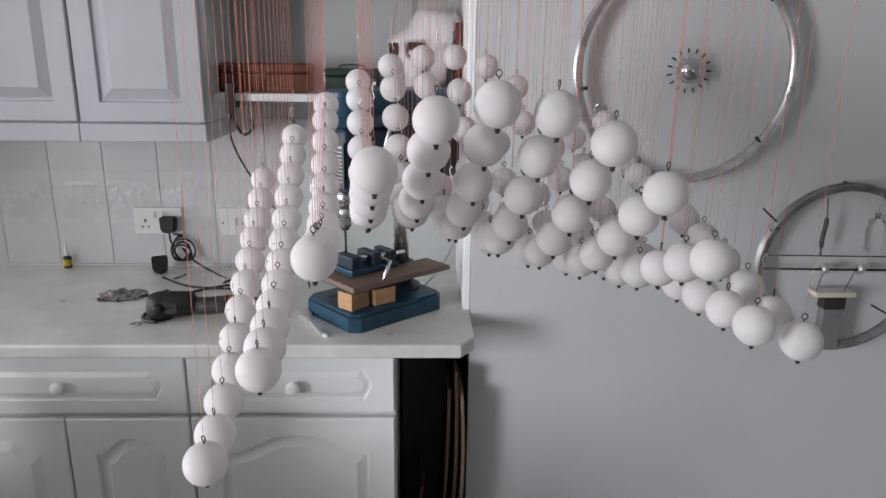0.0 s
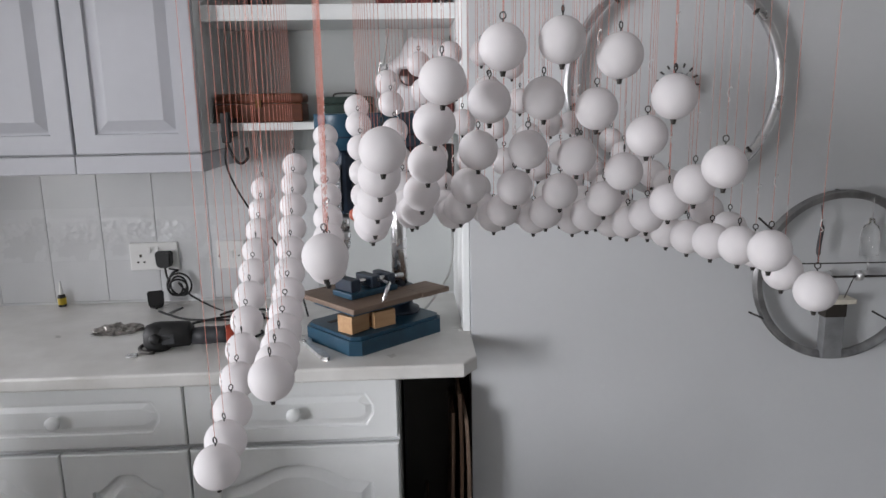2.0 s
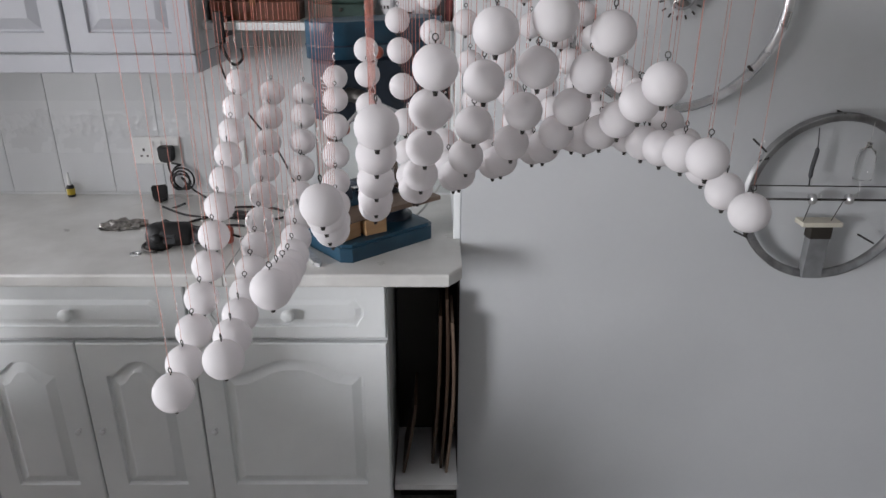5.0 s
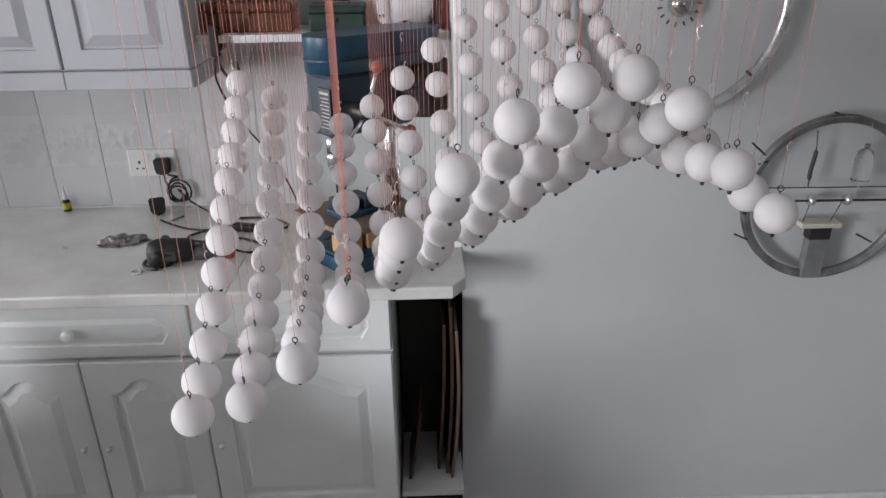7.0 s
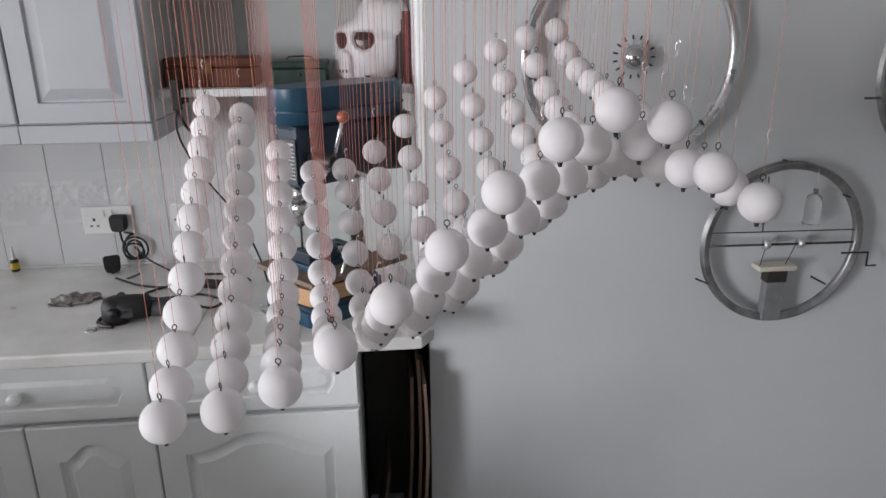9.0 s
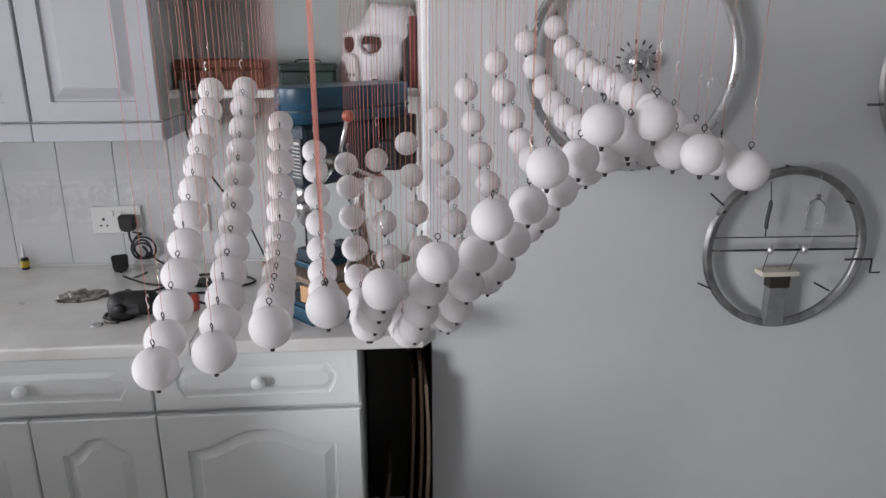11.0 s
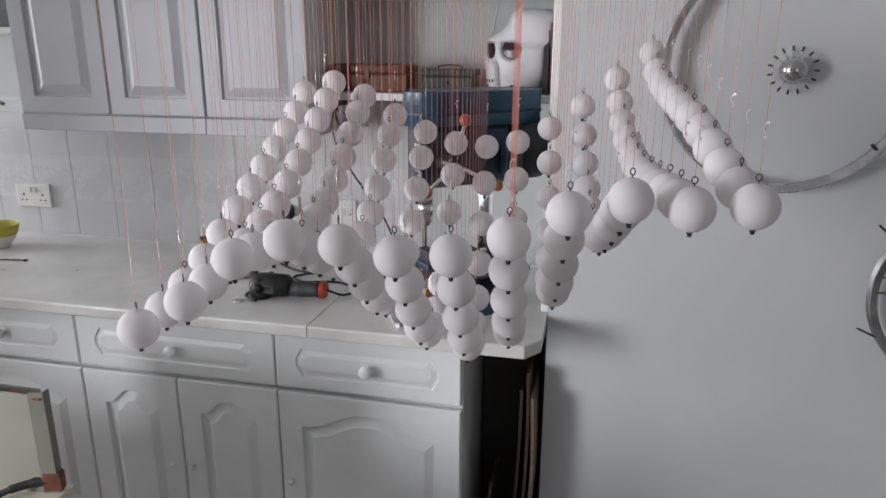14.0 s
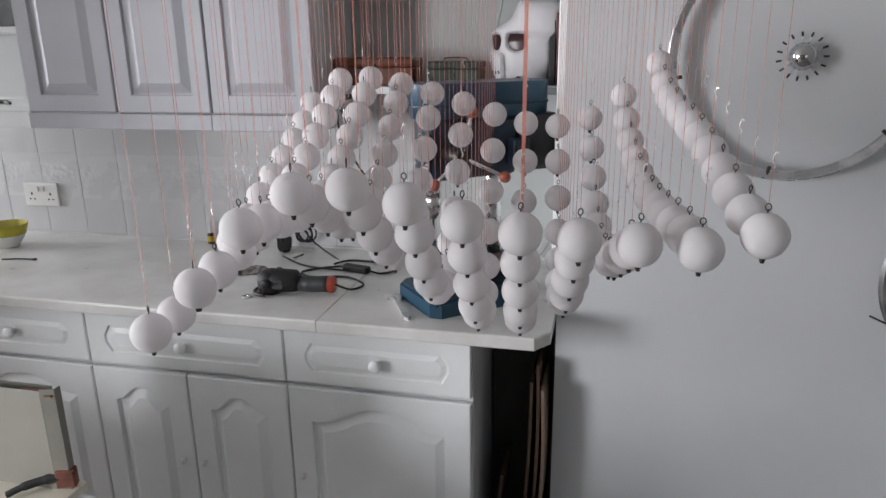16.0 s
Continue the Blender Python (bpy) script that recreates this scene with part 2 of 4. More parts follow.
def lathe(bm, prof, seg=24, m=None):
    """Turn a profile of (radius, height) round z; m lays the result elsewhere."""
    m = m or Matrix()
    rings = []
    for r, z in prof:
        rings.append([bm.verts.new(m @ Vector((r * math.cos(t), r * math.sin(t), z))) for t in (2 * math.pi * s / seg for s in range(seg))] if r > 1e-6 else [bm.verts.new(m @ Vector((0, 0, z)))])
    for a, b in zip(rings, rings[1:]):
        for s in range(seg):
            q = (s + 1) % seg
            if len(a) == 1 and len(b) == 1:
                continue
            f = bm.faces.new((a[0], b[q], b[s]) if len(a) == 1 else (a[s], a[q], b[0]) if len(b) == 1 else (a[s], a[q], b[q], b[s]))
            f.smooth = True
    return bm


def smooth_path(pts, n=8):
    """Points of a smooth curve through the given ones."""
    p = [Vector(q) for q in pts]
    out = []
    for k in range(len(p) - 1):
        a, b, c, d = p[max(k - 1, 0)], p[k], p[k + 1], p[min(k + 2, len(p) - 1)]
        for s in range(n):
            t = s / n
            out.append(0.5 * (2 * b + (c - a) * t + (2 * a - 5 * b + 4 * c - d) * t * t + (3 * b - 3 * c + d - a) * t ** 3))
    return out + [p[-1]]


def part(name, bm, material, parent=None, label="", kind="", at=None):
    bmesh.ops.recalc_face_normals(bm, faces=bm.faces)
    me = bpy.data.meshes.new(name)
    bm.to_mesh(me)
    bm.free()
    for mm in material if isinstance(material, (list, tuple)) else [material]:
        me.materials.append(mm)
    ob = new(name, me)
    ob.parent = parent
    if at is not None:
        ob.matrix_basis = at
    return tagged(ob, label, kind=kind)


def thing(name, m, label, category, group=""):
    ob = new(name)
    ob.empty_display_size = 0.05
    ob.matrix_basis = m
    return tagged(ob, label, category, group)


def structure(name, bm, material, label="", category=""):
    ob = part(name, bm, material)
    return tagged(ob, label, category, kind="structure")


# ---- the room ----
X0, X1, Y0, FLOORZ, CEILZ, BACK, RWALL, RX = -4.6, 2.5, -3.3, -0.07, 2.3, 0.6, 0.18, 0.186
structure("floor", box(X0 - 0.1, Y0 - 0.1, FLOORZ - 0.1, X1 + 0.1, BACK + 0.1, FLOORZ), FLOOR, "dark grey worn vinyl kitchen floor", "floor")
structure("ceiling", box(X0 - 0.1, Y0 - 0.1, CEILZ, X1 + 0.1, BACK + 0.1, CEILZ + 0.1), CEIL, "plain white painted ceiling", "ceiling")
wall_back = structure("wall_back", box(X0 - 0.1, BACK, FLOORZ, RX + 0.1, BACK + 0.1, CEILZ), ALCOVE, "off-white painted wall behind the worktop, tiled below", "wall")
structure("wall_breast", box(RX, RWALL, FLOORZ, X1 + 0.1, BACK + 0.002, CEILZ), WALL, "smooth pale grey wall projecting beside the worktop", "wall")
structure("wall_right", box(X1, Y0, FLOORZ, X1 + 0.1, RWALL, CEILZ), FAR, "unseen grey side wall, darkened to cut bounced light", "wall")
bm = bmesh.new()
for a in ((X0 - 0.1, Y0, FLOORZ, X0, BACK, 1.0), (X0 - 0.1, Y0, 2.2, X0, BACK, CEILZ), (X0 - 0.1, Y0, 1.0, X0, -0.68, 2.2), (X0 - 0.1, 0.52, 1.0, X0, BACK, 2.2)):
    bbox(bm, *a)
# added out of view: keeps the rear-left window's light off the left cabinets
structure("blocker_wall", box(X0 + 0.001, -1.56, FLOORZ + 0.001, -2.17, -1.46, CEILZ - 0.001), FAR, "unseen wall added to block window light from the left units", "wall")
structure("wall_left", bm, FAR, "unseen wall with a window opening, darkened to cut bounced light", "wall")
bm = bmesh.new()
for a in ((X0 - 0.1, Y0 - 0.1, FLOORZ, X1 + 0.1, Y0, 0.7), (X0 - 0.1, Y0 - 0.1, 2.15, X1 + 0.1, Y0, CEILZ), (X0 - 0.1, Y0 - 0.1, 0.7, -4.1, Y0, 2.15), (-2.9, Y0 - 0.1, 0.7, 0.9, Y0, 2.15), (2.1, Y0 - 0.1, 0.7, X1 + 0.1, Y0, 2.15)):
    bbox(bm, *a)
structure("wall_front", bm, FAR, "unseen wall with two window openings, darkened to cut bounced light", "wall")
structure("alcove_side", box(0.166, 0.2, 0.9005, RX - 0.001, BACK - 0.002, CEILZ - 0.001, bev=0.003), PAINT, "white painted board edging the alcove", "board")
structure("baseboard", box(RX + 0.002, RWALL - 0.018, FLOORZ, X1, RWALL - 0.001, FLOORZ + 0.085, bev=0.004), PAINT, "white painted skirting board at the floor", "skirting")

# ---- kitchen units ----


def panelled(w, h, outline, t=0.018, groove=0.011, slope=0.022):
    """A front of w by h, its face at y = 0 and its centre at 0, with a moulded panel; outline(d) is its loop of (x, z), d within."""
    bm = bmesh.new()

    def ring(pts, y):
        return [bm.verts.new((x, y, z)) for x, z in pts]

    rim = [(-w / 2, -h / 2), (w / 2, -h / 2), (w / 2, h / 2), (-w / 2, h / 2)]
    outer = ring([(x * (1 - 0.006 / w), z * (1 - 0.006 / h)) for x, z in rim], 0)
    edge, back = ring(rim, 0.003), ring(rim, t)
    o0 = ring(outline(0), 0)
    o1, o2, o3 = ring(outline(0.0025), groove), ring(outline(0.008), groove), ring(outline(0.009 + slope), 0.0008)
    es = []
    for lp in (outer, o0):
        es += [bm.edges.new((lp[k], lp[(k + 1) % len(lp)])) for k in range(len(lp))]
    bmesh.ops.triangle_fill(bm, use_beauty=True, edges=es)
    for a, b in ((outer, edge), (edge, back), (o0, o1), (o1, o2), (o2, o3)):
        for k in range(len(a)):
            q = (k + 1) % len(a)
            bm.faces.new((a[k], a[q], b[q], b[k]))
    bm.faces.new(o3), bm.faces.new(back)
    return bm


def arch(l, r, b, sh, pk):
    """Panel outlines with a cathedral top: counterclockwise (x, z)."""

    def loop(d):
        w, c = r - l - 2 * d, (l + r) / 2
        s0, p0 = sh - 0.9 * d, pk - 1.1 * d
        pts = [(l + d, b + d), (r - d, b + d), (r - d, s0)]
        for k in range(0, 19):
            u = 1 - 2 * k / 18
            hgt = 0.5 - 0.5 * math.cos(math.pi * min(1, (1 - abs(u)) * 1.12))
            pts.append((c + u * w * 0.43, s0 + 0.003 + (p0 - s0) * hgt ** 0.85))
        return pts + [(l + d, s0)]

    return loop


def octagon(l, r, b, t):
    def loop(d):
        c, m = 0.018, (b + t) / 2
        a, e, f, g = l + d, r - d, b + d, t - d
        return [(a + c, f), (e - c, f), (e, m - 0.01), (e, m + 0.01), (e - c, g), (a + c, g), (a, m + 0.01), (a, m - 0.01)]

    return loop


def oblong(l, r, b, t):
    return lambda d: [(l + d, b + d), (r - d, b + d), (r - d, t - d), (l + d, t - d)]


def knob(r, d):
    return lathe(bmesh.new(), [(0, -d), (r * 0.6, -d), (r * 0.95, -d * 0.85), (r, -d * 0.62), (r * 0.8, -d * 0.42), (r * 0.42, -d * 0.3), (r * 0.42, 0), (r * 0.6, 0)], 20, pose(0, 0, 0, -90))


def base_unit(x0, x1, doors, label):
    c = (x0 + x1) / 2
    u = thing("base_cabinet", pose(c, 0, FLOORZ), label, "cabinet", "base cabinets under the worktop")
    z = -FLOORZ
    w = x1 - x0
    for nm, a in (("side_panel", (-w / 2, 0.02, 0.18, -w / 2 + 0.016, 0.57, 0.86)), ("side_panel", (w / 2 - 0.016, 0.02, 0.18, w / 2, 0.57, 0.86)), ("bottom_panel", (-w / 2 + 0.0165, 0.02, 0.18, w / 2 - 0.0165, 0.55, 0.196)), ("back_panel", (-w / 2 + 0.0165, 0.555, 0.18, w / 2 - 0.0165, 0.57, 0.86)), ("rail", (-w / 2 + 0.0165, 0.02, 0.685, w / 2 - 0.0165, 0.05, 0.7))):
        part(nm, box(a[0], a[1], a[2] + z, a[3], a[4], a[5] + z), CARCASS, u)
    part("plinth", box(-w / 2, 0.05, 0.0, w / 2, 0.066, 0.178 + z), PAINT, u)
    dw, dh = w - 0.005, 0.15
    d = part("drawer_front", panelled(dw, dh, octagon(-dw / 2 + 0.056, dw / 2 - 0.056, -0.041, 0.041), groove=0.005, slope=0.012), PAINT, u, at=pose(0, 0, 0.781 + z))
    part("knob", knob(0.017, 0.03), PAINT, d, "round white painted knob", at=pose(0.006, 0, 0))
    n = doors
    for k in range(n):
        cw = w / n
        cx = -w / 2 + cw * (k + 0.5)
        ow = cw - 0.005
        dd = part("door", panelled(ow, 0.508, arch(-ow / 2 + 0.064, ow / 2 - 0.064, -0.2, 0.155, 0.205 if n == 1 else 0.198)), PAINT, u, at=pose(cx, 0, 0.437 + z))
        side = -1 if n == 1 else (1 if k == 0 else -1)
        part("knob", knob(0.008, 0.02), CARCASS, dd, "small pale metal knob", at=pose(side * (ow / 2 - 0.03), 0, -0.012))
    return u


base_unit(-0.508, -0.005, 1, "pale grey-white painted base cabinet with one drawer and arched door")
base_unit(-1.112, -0.508, 2, "pale grey-white painted base cabinet with wide drawer and two arched doors")
base_unit(-1.612, -1.112, 1, "pale grey-white painted base cabinet with one drawer and arched door")
base_unit(-2.2, -1.612, 2, "pale grey-white painted base cabinet with wide drawer and two arched doors")

# worktop with a cut-off front corner, bullnosed front and a joint
wt = thing("worktop", pose(-1.1, 0, 0.9), "grey marbled laminate worktop with clipped corner, on the cabinets", "worktop")
for nm, loop in (("slab", [(-1.4, 0.598), (-1.4, -0.035), (0.702, -0.035), (0.702, 0.598)]), ("slab", [(0.7045, 0.598), (0.7045, -0.035), (1.25, -0.035), (1.284, 0.012), (1.284, 0.598)])):
    bm = prism(bmesh.new(), loop, -0.034, 0.0)
    bmesh.ops.bevel(bm, geom=[e for e in bm.edges if all(v.co.y < 0.1 for v in e.verts) and abs(e.verts[0].co.z - e.verts[1].co.z) < 1e-5], offset=0.006, segments=3, affect="EDGES", profile=0.5)
    part(nm, bm, MARBLE, wt)
structure("trim", box(-2.3, BACK - 0.006, 0.9, RX - 0.004, BACK - 0.001, 0.906), GROUT, "thin sealant line along the worktop's back", "sealant")

# boards stored in the gap beside the unit
rack = thing("board_rack", pose(0.1, 0.3, FLOORZ), "white shelf between the cabinet and the wall, in shadow", "shelf")
part("shelf", box(-0.098, -0.27, 0.26, 0.081, 0.25, 0.278), CARCASS, rack)
# near-black sheets put the gap's deep shade into colour
part("backing", box(-0.098, 0.0, 0.0, 0.081, 0.018, 0.925), BRONZE, rack, "near-black sheet standing in for the gap's deep shade")
part("side_panel", box(0.0815, -0.11, 0.0, 0.0855, 0.25, 0.925), BRONZE, rack, "near-black side sheet standing in for the gap's shade")
for k, (xx, yy, hh, lean, bow) in enumerate(((0.05, -0.22, 0.5, 1.5, 0.012), (0.034, -0.2, 0.56, 1.5, 0.01), (0.01, -0.18, 0.5, 2.5, 0.006), (-0.075, -0.22, 0.24, 9, 0.004))):
    b = thing("leaning_board", pose(0.1 + xx, 0.3 + yy, FLOORZ + 0.2785, 0, lean), "thin brown board stored upright on the shelf", "board", "boards stored in the gap")
    bm = bmesh.new()
    for s in range(8):
        z0, z1 = hh * s / 8, hh * (s + 1) / 8
        f0, f1 = bow * math.sin(math.pi * s / 8), bow * math.sin(math.pi * (s + 1) / 8)
        vs = [bm.verts.new(p) for p in ((f0 - 0.004, 0, z0), (f0 + 0.004, 0, z0), (f0 + 0.004, 0.17, z0), (f0 - 0.004, 0.17, z0), (f1 - 0.004, 0, z1), (f1 + 0.004, 0, z1), (f1 + 0.004, 0.17, z1), (f1 - 0.004, 0.17, z1))]
        for f in ((0, 1, 5, 4), (1, 2, 6, 5), (2, 3, 7, 6), (3, 0, 4, 7)) + (((3, 2, 1, 0),) if s == 0 else ()) + (((4, 5, 6, 7),) if s == 7 else ()):
            bm.faces.new([vs[q] for q in f])
    bmesh.ops.remove_doubles(bm, verts=bm.verts, dist=1e-5)
    part("board", bm, PLY if k == 0 else BOARDS, b)


def wall_unit(x0, x1, n):
    w, c, h = x1 - x0, (x0 + x1) / 2, 0.7
    u = thing("wall_cabinet", pose(c, 0.29, 1.378), "wall cabinet with raised-panel doors, bluish paint darkened for dim light", "cabinet", "wall cabinets over the worktop")
    for nm, a in (("side_panel", (-w / 2, 0.02, 0, -w / 2 + 0.016, 0.308, h)), ("side_panel", (w / 2 - 0.016, 0.02, 0, w / 2, 0.308, h)), ("bottom_panel", (-w / 2 + 0.0165, 0.02, 0, w / 2 - 0.0165, 0.308, 0.016)), ("top_panel", (-w / 2 + 0.0165, 0.02, h - 0.016, w / 2 - 0.0165, 0.308, h))):
        part(nm, box(*a), CARCASS, u)
    for k in range(n):
        cw = w / n
        ow = cw - 0.005
        part("door", panelled(ow, h, oblong(-ow / 2 + 0.053, ow / 2 - 0.053, -h / 2 + 0.05, h / 2 - 0.05), groove=0.009, slope=0.026), DIMPAINT, u, at=pose(-w / 2 + cw * (k + 0.5), 0, h / 2))
    part("pelmet", box(-w / 2, -0.004, -0.05, w / 2, 0.016, -0.003, bev=0.003), DIMPAINT, u, "plain light pelmet in the darkened cabinet paint")
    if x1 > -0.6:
        part("pelmet", box(w / 2 - 0.016, 0.0165, -0.05, w / 2, 0.308, -0.003), DIMPAINT, u, "plain light pelmet in the darkened cabinet paint")
    return u


wall_unit(-0.822, -0.5, 1)
wall_unit(-1.45, -0.823, 2)

# open end shelves beside the wall cabinets
op = thing("open_shelf_unit", pose(-1.63, 0.45, 1.378), "white open end shelves beside the wall cabinets", "shelf")
part("shelf", box(-0.178, -0.14, 0.0, 0.178, 0.148, 0.016), PAINT, op)
part("shelf", box(-0.178, -0.14, 0.235, 0.178, 0.148, 0.251), PAINT, op)
part("side_panel", box(0.1785, -0.14, 0.0, 0.1795, 0.148, 0.7), PAINT, op)
part("pelmet", box(-0.196, -0.15, -0.05, 0.178, -0.134, -0.001), PAINT, op)
pot = thing("pot", pose(-1.6, 0.42, 1.6292), "dark grey round pot on the open shelf", "pot")
part("body", lathe(bmesh.new(), [(0, 0), (0.05, 0), (0.055, 0.01), (0.056, 0.11), (0.052, 0.11), (0.05, 0.012), (0, 0.012)]), SLATE, pot)
for q, (dx, dy, rot) in enumerate(((0.0, 0.0, 10), (0.06, -0.02, -20))):
    g = thing("pliers", pose(-1.64 + dx, 0.36 + dy, 1.3945, 0, 0, rot), "small dark hand tool lying on the open shelf", "tool")
    part("jaw", tube(bmesh.new(), smooth_path([(-0.03, 0, 0.007), (-0.01, 0.006, 0.009), (0.012, 0.0, 0.008), (0.03, 0, 0.005)]), 0.0055, 8), DARK, g)
    part("handle", tube(bmesh.new(), smooth_path([(-0.03, 0, 0.007), (-0.055, 0.012, 0.008), (-0.08, 0.01, 0.007)]), 0.0055, 8), BLACK, g)

# alcove shelves with their things
for z, th in ((1.43, 0.02), (1.712, 0.04)):
    sh = structure("alcove_shelf", box(-0.498, 0.36, z, 0.1655, BACK - 0.001, z + th, bev=0.002), PAINT, "white painted shelf in the alcove", "shelf")
ST = 1.4502
wb = thing("wooden_box", pose(-0.372, 0.47, ST), "reddish brown wooden box with a brass catch on the shelf", "box")
part("body", box(-0.118, -0.06, 0.0, 0.118, 0.06, 0.05, bev=0.004), BOXWOOD, wb)
part("lid", box(-0.12, -0.062, 0.0512, 0.12, 0.062, 0.078, bev=0.008), BOXWOOD, wb)
part("catch", box(-0.008, -0.066, 0.038, 0.008, -0.0625, 0.062, bev=0.001), mat("brass", (0.14, 0.07, 0.025), 0.5, 0.6), wb, "small brass catch")
tin = thing("cash_tin", pose(-0.137, 0.46, ST), "dark green metal tin with a wire handle on the shelf", "tin")
part("body", box(-0.072, -0.055, 0.0, 0.072, 0.055, 0.045, bev=0.004), TINMAT, tin)
part("lid", box(-0.075, -0.058, 0.0462, 0.075, 0.058, 0.066, bev=0.005), TINMAT, tin)
part("handle", tube(bmesh.new(), smooth_path([(-0.035, -0.01, 0.066), (-0.03, -0.012, 0.074), (0, -0.012, 0.076), (0.03, -0.012, 0.074), (0.035, -0.01, 0.066)]), 0.002), DARK, tin)
part("lock", lathe(bmesh.new(), [(0, -0.004), (0.005, -0.004), (0.005, 0)], 12, pose(0, -0.056, 0.03, -90)), DARK, tin)


def mask():
    """Moulded full-head mask: tall skull, stepped cheek, arched snout piece with a pierced grille."""
    bm = bmesh.new()
    bmesh.ops.create_icosphere(bm, subdivisions=6, radius=1)
    eyes = ((-0.082, 0.016, 0.025), (-0.016, 0.028, 0.027))

    def ramp(a, b, v):
        k = min(1.0, max(0.0, (v - a) / (b - a)))
        return k * k * (3 - 2 * k)

    def eye(px, pz, e):
        """1 on the rim of a D-shaped opening, flat along its top."""
        u, v = (px - e[0]) / e[1], (pz - 0.023) / e[2]
        return max(math.hypot(u, v * (0.9 if v > 0 else 1.0)), v * 1.35 + 0.12 * abs(u))

    def snout(px, pz):
        u, v = (px + 0.083) / 0.024, (pz + 0.029) / 0.024
        return math.hypot(u, max(0.0, v))

    for v in bm.verts:
        x, y, z = v.co
        r = max(1e-6, math.hypot(x, y))
        q = (1 - min(1, abs(z)) ** 5) ** 0.25
        pz = max(z * 0.113 + 0.018, -0.095)
        left = 0.106 - 0.062 * ramp(0.042, 0.09, pz) - 0.012 * ramp(0.085, 0.13, pz)
        right = 0.062 + 0.026 * ramp(-0.095, -0.03, pz) + 0.018 * ramp(0.015, 0.045, pz)
        px, py = x / r * q * (right if x > 0 else left), y / r * q * (0.086 + 0.012 * ramp(0.02, 0.05, pz))
        if y < 0:
            for e in eyes:
                d = eye(px, pz, e)
                if d < 1.3:
                    py += 0.014 * min(1, 3.2 * (1.3 - d)) - 0.004 * (1.05 < d)
            d = snout(px, pz)
            if d < 1.1:
                py -= 0.014 + (0.006 if d > 0.8 else 0)
            if abs(px + 0.013) < 0.013 and -0.09 < pz < -0.068:
                py -= 0.009
        v.co = (px, py, pz)
    for f in bm.faces:
        c = f.calc_center_median()
        f.smooth = True
        if c.y > 0:
            continue
        if min(eye(c.x, c.z, e) for e in eyes) < 1.0:
            f.material_index = 1
        if snout(c.x, c.z) < 0.72 and c.z < -0.05 and int((c.x + 1) / 0.0055) % 2 and int((c.z + 1) / 0.008) % 3 == 0:
            f.material_index = 2
        if abs(c.x + 0.009) < 0.008 and -0.088 < c.z < -0.07:
            f.material_index = 2
    return bm


mk = part("mask", mask(), (MASKM, HOLE, BRONZE))
mk.matrix_basis = pose(0.064, 0.49, ST + 0.0955, 0, 0, -6)
tagged(mk, "white moulded head-shaped mask with dark eye openings on the shelf", "mask")
for k, (bx, w_, h_, m_, z_) in enumerate(((0.154, 0.018, 0.19, BOOKR, ST), (0.134, 0.016, 0.17, BOOKK, ST), (-0.4, 0.03, 0.17, BOOKK, 1.7525), (-0.36, 0.03, 0.19, BOOKK, 1.7525), (0.05, 0.03, 0.2, BOOKR, 1.7525), (0.09, 0.04, 0.18, BOOKR, 1.7525), (0.135, 0.03, 0.2, BOOKK, 1.7525), (-0.02, 0.05, 0.16, BOOKR, 1.7525))):
    b = thing("book", pose(bx, 0.48, z_), "dark red or black bound book standing on the shelf", "book", "books on the alcove shelves")
    part("cover", box(-w_ / 2, -0.06, 0, w_ / 2, 0.08, h_, bev=0.002), m_, b)
    part("pages", box(-w_ / 2 + 0.002, -0.057, h_ + 0.0003, w_ / 2 - 0.002, 0.077, h_ + 0.0006), WHITEP, b)

# black clamp with its cable on the shelf's end
cl = thing("clamp_lamp_bracket", pose(-0.445, 0.352, 1.43), "black spring clamp gripping the shelf edge, with cable", "clamp")
part("jaw", box(-0.014, -0.012, 0.021, 0.014, 0.05, 0.034, bev=0.003), BLACK, cl)
part("jaw", box(-0.014, -0.012, -0.016, 0.014, 0.05, -0.002, bev=0.003), BLACK, cl)
part("spring", box(-0.012, -0.03, -0.03, 0.012, -0.013, 0.05, bev=0.004), BLACK, cl)
part("lever", tube(bmesh.new(), smooth_path([(0, -0.02, -0.028), (0.012, -0.026, -0.06), (0.03, -0.02, -0.085), (0.05, -0.01, -0.07), (0.045, 0, -0.045)]), 0.004), BLACK, cl)
part("cable", tube(bmesh.new(), smooth_path([(0.0, -0.02, -0.02), (-0.005, -0.03, -0.08), (0.015, -0.02, -0.15), (0.05, 0.03, -0.24), (0.1, 0.08, -0.34), (0.15, 0.08, -0.46), (0.18, 0.02, -0.5255)]), 0.0028), RUBBER, cl)

# ---- bench drill ----
dr = thing("bench_drill", pose(-0.066, 0.207, 0.9002, 0, 0, 41), "blue bench pillar drill standing on the worktop", "drill")
bm = prism(bmesh.new(), [(-0.15, -0.09), (-0.128, -0.112), (0.13, -0.112), (0.15, -0.09), (0.15, 0.09), (0.13, 0.112), (-0.128, 0.112), (-0.15, 0.09)], 0.0, 0.045)
bmesh.ops.bevel(bm, geom=[e for e in bm.edges if e.verts[0].co.z > 0.04 and e.verts[1].co.z > 0.04], offset=0.008, segments=2, affect="EDGES")
part("base", bm, BLUE, dr)
for sy in (-0.05, 0.05):
    part("slot", box(-0.11, sy - 0.007, 0.0452, 0.0, sy + 0.007, 0.0462), BRONZE, dr)
part("column_collar", lathe(bmesh.new(), [(0.05, 0.045), (0.05, 0.055), (0.034, 0.062), (0.031, 0.085), (0.024, 0.085)], 28, pose(0.09, 0, 0)), NAVY, dr)
part("column", rod((0.09, 0, 0.045), (0.09, 0, 0.5), 0.021, 28), CHROME, dr, "polished steel column")
